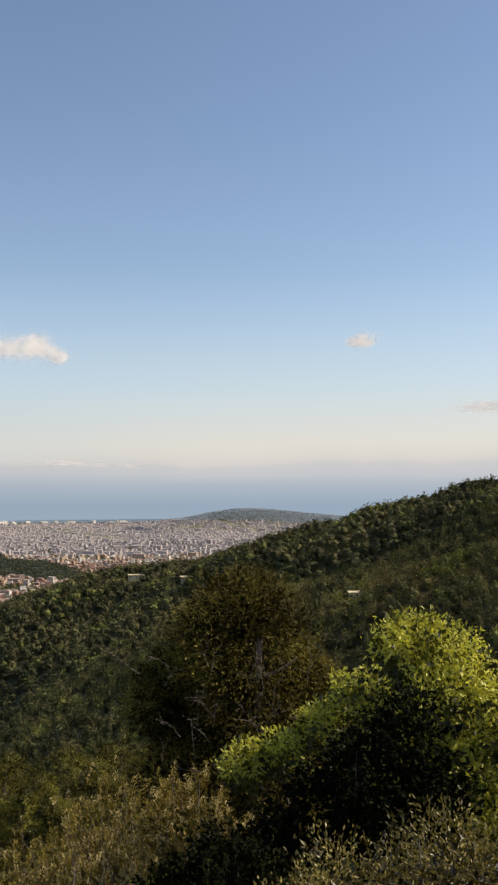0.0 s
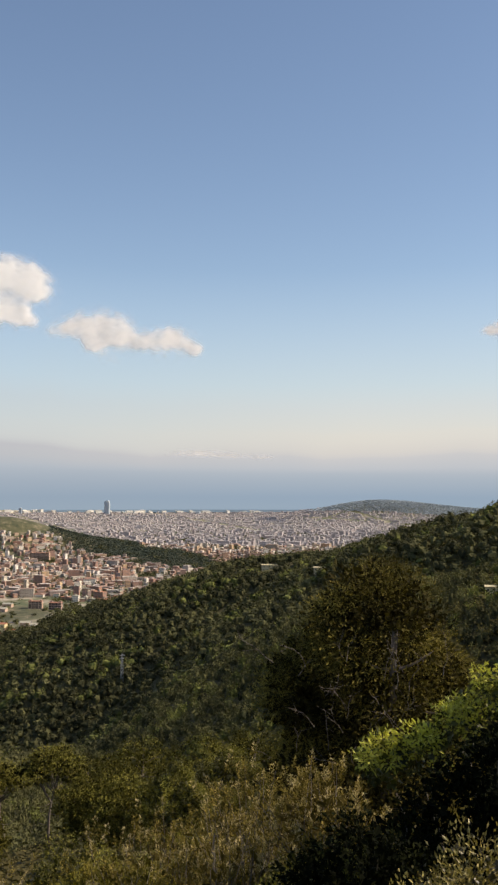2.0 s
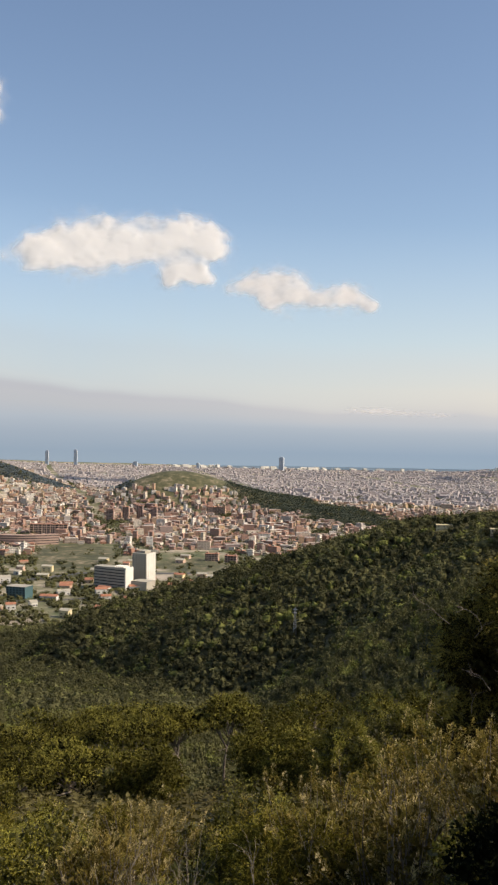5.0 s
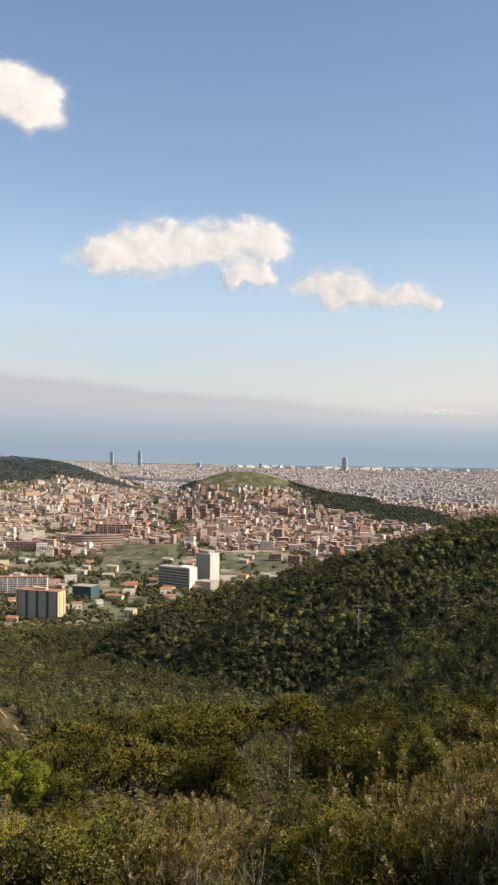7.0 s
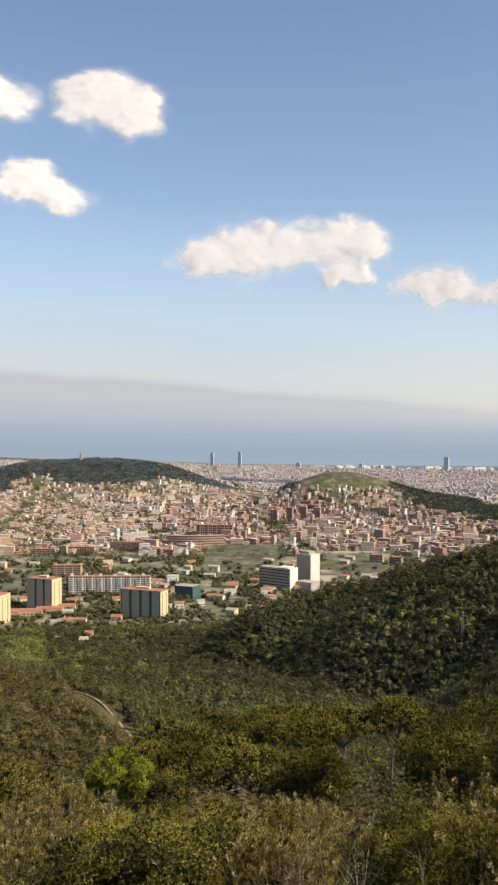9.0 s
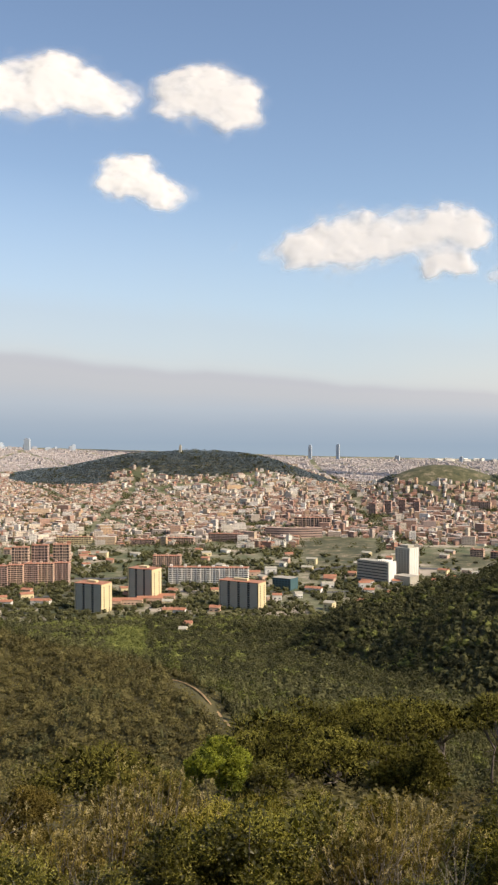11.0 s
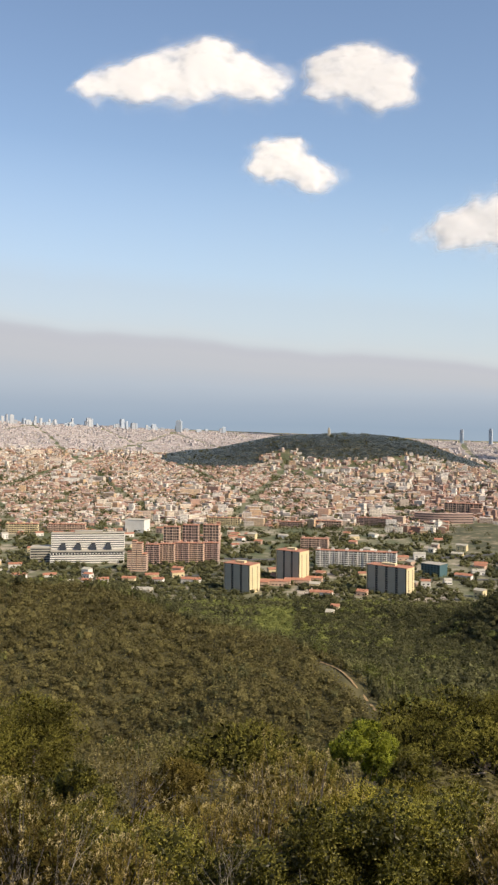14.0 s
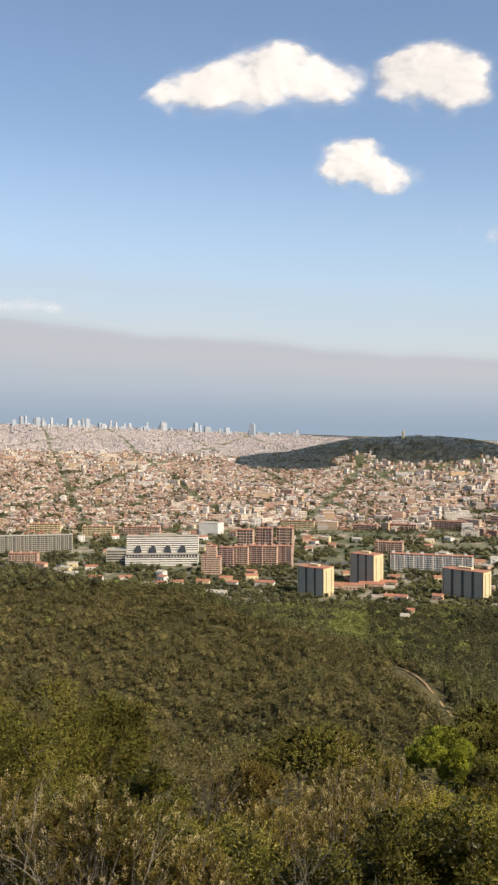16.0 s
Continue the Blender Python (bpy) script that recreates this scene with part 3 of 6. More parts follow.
cloud(-23.0, 17.9, [(0.9, 2.0, 0.75), (-0.2, 1.5, 0.6), (-3.4, 0.7, 0.35), (-6.0, -0.9, 0.65), (-4.6, -0.5, 0.85), (-3.3, -0.1, 0.9), (-2.0, 0.0, 1.1), (-0.6, 0.4, 1.2), (0.7, 1.3, 0.95), (0.9, 0.2, 1.4), (2.2, 0.1, 1.15), (3.3, -0.5, 0.8), (4.3, -0.2, 0.6, 0.7), (5.1, 0.3, 0.5, 0.35), (-1.0, -0.7, 0.9), (-3.0, -0.9, 0.7)], "large white cumulus cloud with a flat base", 1.0)
cloud(-14.0, 17.8, [(-1.8, 0.8, 0.7), (-0.8, 0.8, 0.95), (0.4, 0.8, 0.95), (1.5, 0.4, 1.05), (2.2, -0.3, 0.85), (-0.5, -0.2, 1.05), (0.9, -0.7, 0.95), (-2.2, -0.9, 0.55), (-1.1, 1.6, 0.6), (0.5, 1.7, 0.7), (1.7, -1.4, 0.6), (2.7, -1.7, 0.5, 0.4)], "rounded white fair-weather cumulus cloud", 1.0, 4500)
cloud(-18.2, 13.3, [(-1.1, 0.3, 0.75), (0.0, 0.4, 0.85), (0.9, 0.2, 0.8), (1.5, -0.5, 0.7), (1.9, -1.0, 0.55), (2.7, -0.85, 0.5, 0.45), (3.6, -0.6, 0.5, 0.3), (0.1, 1.1, 0.6), (-0.4, 0.1, 0.8), (1.4, -1.0, 0.5)], "small puffy white cloud", 0.95, 4250)
cloud(-3.7, 10.1, [(-5.0, -0.6, 0.8), (-3.8, -0.4, 1.05), (-2.4, -0.1, 1.15), (-1.25, 1.8, 0.34), (3.2, 1.65, 0.34), (-1.2, 0.0, 1.15), (0.3, 0.3, 1.1), (1.8, 0.4, 1.1), (3.2, 0.8, 0.85), (4.3, 0.5, 1.0), (5.2, 0.3, 0.75), (2.6, -1.6, 0.5), (3.6, -1.5, 0.6), (4.5, -1.5, 0.5), (-6.7, -0.8, 0.5, 0.4), (-8.6, -0.3, 0.4, 0.25)], "long white cumulus cloud with a bumpy top", 1.05)
cloud(6.7, 7.8, [(-3.3, 0.5, 0.6), (-2.2, 0.5, 0.8), (-1.0, 0.6, 0.7), (-1.8, -0.3, 0.7), (-0.4, -0.2, 0.6), (0.8, -0.4, 0.6), (2.0, -0.4, 0.65), (3.0, -0.4, 0.65), (3.7, -0.7, 0.4), (-0.9, -1.7, 0.4, 0.4), (-4.3, 0.3, 0.5, 0.4)], "thin ragged white cloud", 0.85, 3600)
cloud(-37.0, 5.7, [(-1.2, 0.0, 0.3), (0.3, 0.1, 0.35), (1.6, -0.1, 0.25)], "faint pale wisp of cloud above the haze", 0.35, 4300, 2.0)
cloud(28.0, 8.0, [(-0.4, 0.0, 0.45), (0.25, 0.0, 0.5)], "tiny white wisp of cloud", 0.85)
cloud(34.6, 4.1, [(-0.2, 0.0, 0.3), (0.9, 0.05, 0.25)], "faint pale streak of cloud", 0.6, 4300, 4.0)
cloud(12.5, 0.95, [(-2.2, 0.12, 0.16), (-1.0, 0.05, 0.14), (0.4, 0.0, 0.12), (2.0, -0.1, 0.1)], "low pinkish streak of cloud over the haze", 0.5, 4300, 6.0)


# ---- city ----
def rows_of_houses():
    """Footprints of the dense town: centre, half sizes, height, turn."""
    rng = np.random.default_rng(11)
    out = []
    r = 1880.0
    while r < 4900:
        step = 15 - 4.0 * min(1, (r - 1880) / 2700)
        da = math.degrees(step * 1.2 / r)
        for az in np.arange(-44, 34, da):
            a, rr = az + rng.normal() * da * 0.22, r + rng.normal() * step * 0.25
            out.append((a, rr, rng.random(), rng.random(), rng.random(), rng.random()))
        r += step * 1.15
    return np.array(out)


H = rows_of_houses()
hx, hy = H[:, 1] * np.sin(np.radians(H[:, 0])), H[:, 1] * np.cos(np.radians(H[:, 0]))
hz = land(hx, hy)


def wooded(az, r, z):
    """Hilltops, parks and meadows without houses."""
    carmel = (hill(r * np.sin(np.radians(az)), r * np.cos(np.radians(az)), -14.5, 3350, 300, 330, 1, 2.6) > 0.42) | (hill(r * np.sin(np.radians(az)), r * np.cos(np.radians(az)), -20.5, 3350, 250, 300, 1) > 0.3)
    east = hill(r * np.sin(np.radians(az)), r * np.cos(np.radians(az)), -9.2, 3180, 165, 120, 1) > 0.42
    gardens = hill(r * np.sin(np.radians(az)), r * np.cos(np.radians(az)), -18.2, 3080, 70, 55, 1) > 0.4
    green = hill(r * np.sin(np.radians(az)), r * np.cos(np.radians(az)), -0.6, 2912, 180, 122, 1) > 0.35
    dark = np.abs(r - np.interp(az, [2, 6, 9, 12], [2930, 2800, 2610, 2430])) < np.interp(az, [1, 3, 6, 10, 13], [0, 110, 220, 190, 0]) * (1 + 0.35 * ripple(r * np.sin(np.radians(az)), r * np.cos(np.radians(az)), 120, 27))
    mont = (hill(r * np.sin(np.radians(az)), r * np.cos(np.radians(az)), 23, 4450, 500, 260, 1) > 0.45)
    return (carmel & ~gardens) | east | green | dark | mont


meadow = ((np.abs(H[:, 0] + 6.2) < 2.4) & (H[:, 1] < 2050)) | ((np.abs(H[:, 0] - 0.6) < 2.2) & (H[:, 1] < 1960)) | ((H[:, 0] < -12) & (H[:, 1] < 1980) & (ripple(hx, hy, 140, 21) > -0.1))
parks = ((ripple(hx, hy, 330, 22) > 0.66) & (H[:, 1] < 3200)) | (ripple(hx, hy, 95, 24) > np.interp(H[:, 1], [1900, 2600, 3300, 4300], [0.42, 0.5, 0.7, 1.0])) | (ripple(hx, hy, 40, 26) > 0.75)
# straight avenues through the blocks
avenue = np.zeros(len(H), bool)
for ang, gap, width in ((38, 300, 9), (-52, 420, 8), (12, 640, 12)):
    across = hx * math.cos(radians(ang)) + hy * math.sin(radians(ang)) + 12 * ripple(hx, hy, 900, 28)
    avenue |= np.abs(across % gap - gap / 2) < width
keep = ~avenue & ~wooded(H[:, 0], H[:, 1], hz) & ~meadow & ~parks & (H[:, 1] < np.interp(H[:, 0], [-30, -24], [4950, 4690]))
H, hx, hy, hz = H[keep], hx[keep], hy[keep], hz[keep]
shrink = 1 - 0.38 * np.clip((H[:, 1] - 2000) / 2600, 0, 1)
villas = (ripple(hx, hy, 520, 25) > np.interp(H[:, 0], [-24, -12, 0], [-0.15, 0.25, 0.7])) & (H[:, 1] < 3300)
long_block = H[:, 3] > 0.88
half_w = np.where(villas, 3.2 + 3.0 * H[:, 2], 3.6 + 5.5 * H[:, 2] ** 2 + np.where(long_block, 8.0, 0.0)) * shrink
half_d = np.where(villas, 3.0 + 1.8 * H[:, 3], 3.6 + 2.6 * H[:, 3]) * shrink
high = np.where(villas, 3.0 + 4.0 * H[:, 4], 3.5 + 7.5 * H[:, 4] ** 1.4 + 9.0 * (H[:, 5] > 0.92)) * np.where(H[:, 1] < 3500, shrink, 0.45)
turn = np.radians(-1.0 * H[:, 0] - 16 + 26 * ripple(hx, hy, 420, 23) + 62 * (H[:, 2] - 0.5))
front = (H[:, 0] > -11) & (H[:, 1] < 2800) & ~villas
high, half_w = np.where(front, high * 1.15, high), np.where(front, half_w * 0.92, half_w * np.where(H[:, 5] > 0.92, 1.5, 1.0))
pitched = (villas & (H[:, 4] < 0.6)) | (H[:, 4] < 0.12)
roof_high = np.where(pitched, 0.55 * half_d, 0.02)
# paint: brick districts towards the green hill, paler ones to the north
paint = (H[:, 5] * 7.77) % 1
brick_part = (H[:, 0] > -10) & (H[:, 1] < 2750) & ((H[:, 2] * 5.31) % 1 < 0.4)
paint = np.where(brick_part, np.where(paint < 0.6, paint * 0.32, 0.84 + 0.4 * (paint - 0.6)), paint)
roof_paint = np.where(pitched | (front & (H[:, 4] < 0.7)), 0.3 * ((H[:, 3] * 9.1) % 1), 0.3 + 0.7 * ((H[:, 3] * 9.1) % 1))


def house_arrays(sel):
    """Walls with wall coordinates, under hipped roofs or flat ones with a rim."""
    c, s = np.cos(turn[sel]), np.sin(turn[sel])
    ring = np.array([[-1, -1], [1, -1], [1, 1], [-1, 1]], float)
    base, eave = EYE.z + hz[sel] - 6, EYE.z + hz[sel] + high[sel]
    tx, ty = np.where(pitched[sel], 0.55, 0.94), np.where(pitched[sel], 0.06, 0.94)
    out = []
    for kx, ky, z in ((1 + 0 * tx, 1 + 0 * tx, base), (1 + 0 * tx, 1 + 0 * tx, eave), (tx, ty, eave + roof_high[sel])):
        wx, wy = ring[None, :, 0] * (half_w[sel] * kx)[:, None], ring[None, :, 1] * (half_d[sel] * ky)[:, None]
        out.append(np.stack([hx[sel, None] + c[:, None] * wx - s[:, None] * wy, hy[sel, None] + s[:, None] * wx + c[:, None] * wy, np.repeat(z[:, None], 4, 1)], -1))
    V = np.concatenate(out, 1)
    walls = np.array([[0, 1, 5, 4], [1, 2, 6, 5], [2, 3, 7, 6], [3, 0, 4, 7]])
    lengths = np.stack([2 * half_w[sel], 2 * half_d[sel], 2 * half_w[sel], 2 * half_d[sel]], 1)
    hgt = (eave - base)[:, None] + 0 * lengths
    uv = np.stack([np.stack([0 * lengths, 0 * lengths], -1), np.stack([lengths, 0 * lengths], -1), np.stack([lengths, hgt], -1), np.stack([0 * lengths, hgt], -1)], 2)
    return V, walls, uv


ROOF_FACES = np.array([[4, 5, 9, 8], [5, 6, 10, 9], [6, 7, 11, 10], [7, 4, 8, 11], [8, 9, 10, 11]])


def town(name, sel, wall_mat, label):
    V, walls, uv = house_arrays(sel)
    n = len(sel)
    f = (walls[None] + 12 * np.arange(n)[:, None, None]).reshape(-1, 4)
    rf = (ROOF_FACES[None] + 12 * np.arange(n)[:, None, None]).reshape(-1, 4)
    uvs = np.concatenate([uv.reshape(-1, 2), np.zeros((4 * len(rf), 2))])
    idx = np.concatenate([np.zeros(len(f)), np.ones(len(rf))])
    me = mesh_from(name, V.reshape(-1, 3), np.concatenate([f, rf]), [wall_mat, CITY_ROOF if wall_mat is CITY_WALL else HAZED_ROOF], index=idx, uv=uvs, tint=np.repeat(paint[sel], 12))
    me.attributes.new("roof_tint", "FLOAT", "POINT").data.foreach_set("value", np.repeat(roof_paint[sel], 12).astype(np.float32))
    return tagged(new(name, me), label, "city", kind="stuff")


order = np.argsort(H[:, 1] + 400 * (np.abs(H[:, 0] + 14) > 24))
nearest, rest = order[:135], order[135:]
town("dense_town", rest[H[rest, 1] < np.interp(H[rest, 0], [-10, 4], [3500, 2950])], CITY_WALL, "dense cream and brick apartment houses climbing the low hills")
town("far_town", rest[H[rest, 1] >= np.interp(H[rest, 0], [-10, 4], [3500, 2950])], HAZED_CITY, "far city blocks reaching to the shore, paled for haze")


def apartment_house(i):
    V, walls, uv = house_arrays(np.array([i]))
    o = np.array([hx[i], hy[i], EYE.z + hz[i] - 6])
    v = V[0][:8] - o
    top = thing("apartment_house", o, "plain apartment house with rows of small windows", "apartment house", "houses at the edge of the town")
    part("wall", mesh_from("wall", v, walls, [CITY_WALL], uv=uv.reshape(-1, 2), tint=np.full(8, paint[i])), top)
    hw, hd, z = half_w[i], half_d[i], v[4, 2]
    if pitched[i]:
        ring = V[0][4:] - o
        ring[:4, :2] *= 1.06
        part("roof", mesh_from("roof", ring, np.concatenate([ROOF_FACES - 4, [[3, 2, 1, 0]]]), [TERRACOTTA]), top)
        chimney = boxes_mesh("chimney", [(hw * 0.2, -0.5, z, hw * 0.2 + 0.8, 0.5, z + roof_high[i] + 1.0)], BRICK)
        part("chimney", chimney, top).rotation_euler[2] = float(turn[i])
        return
    roof = boxes_mesh("roof", [(-hw - 0.3, -hd - 0.3, z, hw + 0.3, hd + 0.3, z + 0.5)], TERRACOTTA if H[i, 3] > 0.8 else PALE)
    part("roof", roof, top).rotation_euler[2] = float(turn[i])
    hut = boxes_mesh("stair_head", [(-hw * 0.4, -hd * 0.3, z + 0.5, hw * 0.1, hd * 0.4, z + 3.0)], PALE)
    part("stair_head", hut, top).rotation_euler[2] = float(turn[i])


for i in nearest:
    apartment_house(int(i))


# ---- landmark buildings ----
def grid_windows(parent, me, xs, zs, y, axis="x", name="window"):
    for x in xs:
        for z in zs:
            w = part(name, me, parent)
            w.location = (x, y, z) if axis == "x" else (y, x, z)
            if axis != "x":
                w.rotation_euler[2] = math.pi / 2


def point_tower(az, r, height, W, D, skew, panels, label):
    """A slab tower: pale blank panels with dark window strips between, cream ends, tiled roof."""
    p = spot(az, r)
    t = thing("tower_block", p, label, "tower block", "slab towers at the edge of the wood", -az + skew)
    part("core", boxes_mesh("core", [(-W / 2 + 0.6, -D / 2 + 1.0, -8, W / 2 - 0.6, D / 2 - 1.0, height - 0.5)], DARK), t, "dark recessed window strips")
    pitch, pw = W / panels, W / panels * 0.72
    wall = boxes_mesh("panel", [(-pw / 2, -0.5, -8, pw / 2, 0.5, height)], PALE, 0.08)
    for side in (-1, 1):
        for i in range(panels):
            w = part("panel", wall, t)
            w.location = (-W / 2 + pitch * (i + 0.5), side * (D / 2 - 0.5), 0)
    end = boxes_mesh("end_wall", [(-0.5, -D / 2 + 0.02, -8, 0.5, D / 2 - 0.02, height)], CREAM, 0.06)
    for side in (-1, 1):
        part("end_wall", end, t, "sunlit cream end wall").location = (side * (W / 2 - 0.3), 0, 0)
    win = boxes_mesh("window", [(-1.1, -0.06, 0, 1.1, 0.06, 1.5)], DARK)
    n = int(height // 3)
    grid_windows(t, win, [-D / 4, D / 4], [3 * k + 1.0 for k in range(n - 1)], W / 2 + 0.2, "y")
    slot = boxes_mesh("balcony", [(-pitch * 0.1, -0.1, 0, pitch * 0.1, 0.5, 0.8)], CONCRETE)
    for i in range(1, panels):
        for k in range(n):
            b = part("balcony", slot, t)
            b.location = (-W / 2 + pitch * i, -D / 2 + 0.4, 3 * k + 0.2)
    part("roof", boxes_mesh("roof", [(-W / 2 - 0.4, -D / 2 - 0.4, height, W / 2 + 0.4, D / 2 + 0.4, height + 0.7)], TERRACOTTA, 0.1), t, "reddish flat roof")
    part("lift_house", boxes_mesh("lift_house", [(-W * 0.2, -3, height + 0.7, W * 0.15, 3, height + 3.4)], CREAM, 0.1), t)
    return t


point_tower(-11.85, 1262, 36, 58, 20, -30, 4, "grey slab tower with cream sunlit end wall")
point_tower(-20.45, 1262, 36, 40, 24, -34, 3, "grey slab tower with orange-tiled roof and cream end")
point_tower(-17.5, 1350, 43, 38, 24, -33, 3, "grey slab tower with cream end beside low brick roofs")


def balcony_block(az, r, height, W, D, skew, bays, wall, label, group, storeys=8, roof_mat=TERRACOTTA, name="apartment_block"):
    """A long block: projecting bays with balcony fronts, dark slots between storeys."""
    p = spot(az, r)
    t = thing(name, p, label, "apartment block", group, -az + skew)
    part("body", boxes_mesh("body", [(-W / 2, -D / 2, -8, W / 2, D / 2, height)], wall, 0.1), t)
    part("roof", boxes_mesh("roof", [(-W / 2 - 0.5, -D / 2 - 0.5, height, W / 2 + 0.5, D / 2 + 0.5, height + 0.6)], roof_mat, 0.1), t)
    pitch, st = W / bays, height / storeys
    slot = boxes_mesh("window", [(-pitch * 0.17, -0.1, 0.9, pitch * 0.17, 0.1, st - 0.4)], DARK)
    rail = boxes_mesh("balcony", [(-pitch * 0.42, -1.3, 0, pitch * 0.42, 0.0, 1.0)], wall, 0.05)
    # dark panel on the wall face, standing for the shaded balcony opening
    shade = boxes_mesh("balcony_opening", [(-pitch * 0.36, -0.15, 1.0, pitch * 0.36, 0.1, st - 0.25)], DARK)
    for i in range(bays):
        x = -W / 2 + pitch * (i + 0.5)
        for k in range(storeys):
            if i % 2 == 0:
                b = part("balcony", rail, t)
                b.location = (x, -D / 2, k * st)
                part("balcony_opening", shade, b, "dark panel for the shaded opening behind the balcony front")
            else:
                for dx in (-0.24, 0.24):
                    part("window", slot, t).location = (x + dx * pitch, -D / 2, k * st)
    end = boxes_mesh("end_window", [(-0.1, -0.9, 0.9, 0.1, 0.9, st - 0.5)], DARK)
    for k in range(storeys):
        for y in (-D / 4, D / 4):
            part("end_window", end, t).location = (W / 2 + 0.02, y, k * st)
    box = boxes_mesh("stair_head", [(-2, -2, 0, 2, 2, 2.6)], wall, 0.05)
    for i in range(0, bays, 3):
        part("stair_head", box, t).location = (-W / 2 + pitch * (i + 0.5), 0, height + 0.6)
    return t


G1, G2 = "apartment blocks below the hill", "brick apartment blocks"
balcony_block(-13.8, 1470, 25, 120, 14, -8, 17, WHITE, "long white apartment block with stacked balconies", G1, 8)
balcony_block(-16.2, 1640, 20, 46, 16, -10, 7, ORANGE, "pinkish apartment block with pale balconies", G1, 6)
for k, (a, rr, hh, w) in enumerate([(-25.6, 1500, 30, 22), (-24.75, 1500, 31, 22), (-23.9, 1505, 32, 22), (-23.05, 1505, 31, 22), (-22.2, 1510, 30, 22),
                                    (-24.5, 1590, 45, 26), (-23.4, 1600, 46, 26), (-22.2, 1600, 46, 26)]):
    balcony_block(a, rr, hh, w, 14, -12, 5, BRICK if k % 2 == 0 else ORANGE, "red brick apartment block with pale balconies", G2, 10)


def stepped_tower():
    t = thing("stepped_tower", spot(-26.5, 1440), "orange brick tower stepping back in terraces", "apartment block", "", 26.45 - 10)
    st = 3.1
    for x0, x1, n in ((-14, -8, 9), (-7.5, -0.5, 14), (0, 7.5, 13), (8, 14, 8)):
        for k in range(n):
            z = k * st
            part("storey", boxes_mesh("storey", [(x0, -9 + 0.25 * k, z - (6 if k == 0 else 0), x1, 9, z + st - 1.1)], ORANGE, 0.08), t)
            part("window_band", boxes_mesh("window_band", [(x0 + 0.5, -8.4 + 0.25 * k, z + st - 1.1, x1 - 0.5, 8.6, z + st)], DARK), t)
        part("roof", boxes_mesh("roof", [(x0 - 0.3, -9 + 0.25 * n, n * st, x1 + 0.3, 9.2, n * st + 0.6)], TERRACOTTA, 0.1), t)


stepped_tower()


def hospital():
    """A long white building with ribbon windows, and dark wedges added in place of triangular notches between two
    wings.
    """
    t = thing("striped_building", spot(-29.35, 1535), "long white building with dark ribbon windows", "public building", "", 29.5 - 4)
    W = 112
    def bands(z0, n, x0, x1, y0, y1, name):
        for k in range(n):
            z = z0 + 3.4 * k
            part(name, boxes_mesh(name, [(x0, y0, z, x1, y1, z + 2.1)], WHITE, 0.06), t)
            part("ribbon_window", boxes_mesh("ribbon_window", [(x0 + 0.5, y0 + 0.5, z + 2.1, x1 - 0.5, y1 - 0.5, z + 3.4)], DARK), t)
    bands(-4, 6, -W / 2, W / 2, -16, 0, "lower_band")
    bands(18, 7, -W / 2, W / 2, 6, 20, "upper_band")
    part("base", boxes_mesh("base", [(-W / 2 + 1, -14, -8, W / 2 - 1, 18, 18)], CONCRETE), t)
    for i in range(4):
        x = -W / 2 + 18 + i * 23
        v = [(x - 6, -8, 17), (x + 6, -8, 17), (x + 3, 6.2, 27), (x - 3, 6.2, 27), (x - 6, 6.2, 17), (x + 6, 6.2, 17)]
        f = [(0, 1, 2, 3), (0, 4, 5, 1), (0, 3, 4, 4), (1, 5, 2, 2), (4, 3, 2, 5)]
        bm = bmesh.new()
        vs = [bm.verts.new(q) for q in v]
        for q in f:
            bm.faces.new([vs[j] for j in dict.fromkeys(q)])
        me = bpy.data.meshes.new("stair_wedge")
        bm.to_mesh(me)
        me.materials.append(DARK)
        part("stair_wedge", me, t, "dark wedge standing for a triangular notch")
    sq = boxes_mesh("window", [(-1.25, -0.1, 0, 1.25, 0.1, 2.5)], DARK)
    for i in range(24):
        part("window", sq, t).location = (-W / 2 + 3 + i * 4.6, -16.02, 13.2)
    part("roof", boxes_mesh("roof", [(-W / 2 - 0.5, 5.5, 41.8, W / 2 + 0.5, 20.5, 42.8)], PALE, 0.1), t)
    part("plant_room", boxes_mesh("plant_room", [(-20, 9, 42.8, 22, 17, 46)], CONCRETE, 0.1), t)
    part("side_wing", boxes_mesh("side_wing", [(-W / 2 - 32, 4, -8, -W / 2 - 0.3, 30, 22)], PALE, 0.1), t, "grey side wing")
    part("side_windows", boxes_mesh("side_windows", [(-W / 2 - 31, 3.8, 4 * k + 2, -W / 2 - 1, 4.2, 4 * k + 3.6) for k in range(5)], DARK), t)


hospital()
balcony_block(-36.6, 1690, 30, 125, 14, -6, 19, PALE, "very long pale grey apartment block", G1, 9, PALE)
balcony_block(-37.2, 1600, 14, 46, 16, -15, 9, ORANGE, "low orange apartment block with white balconies", G1, 4)


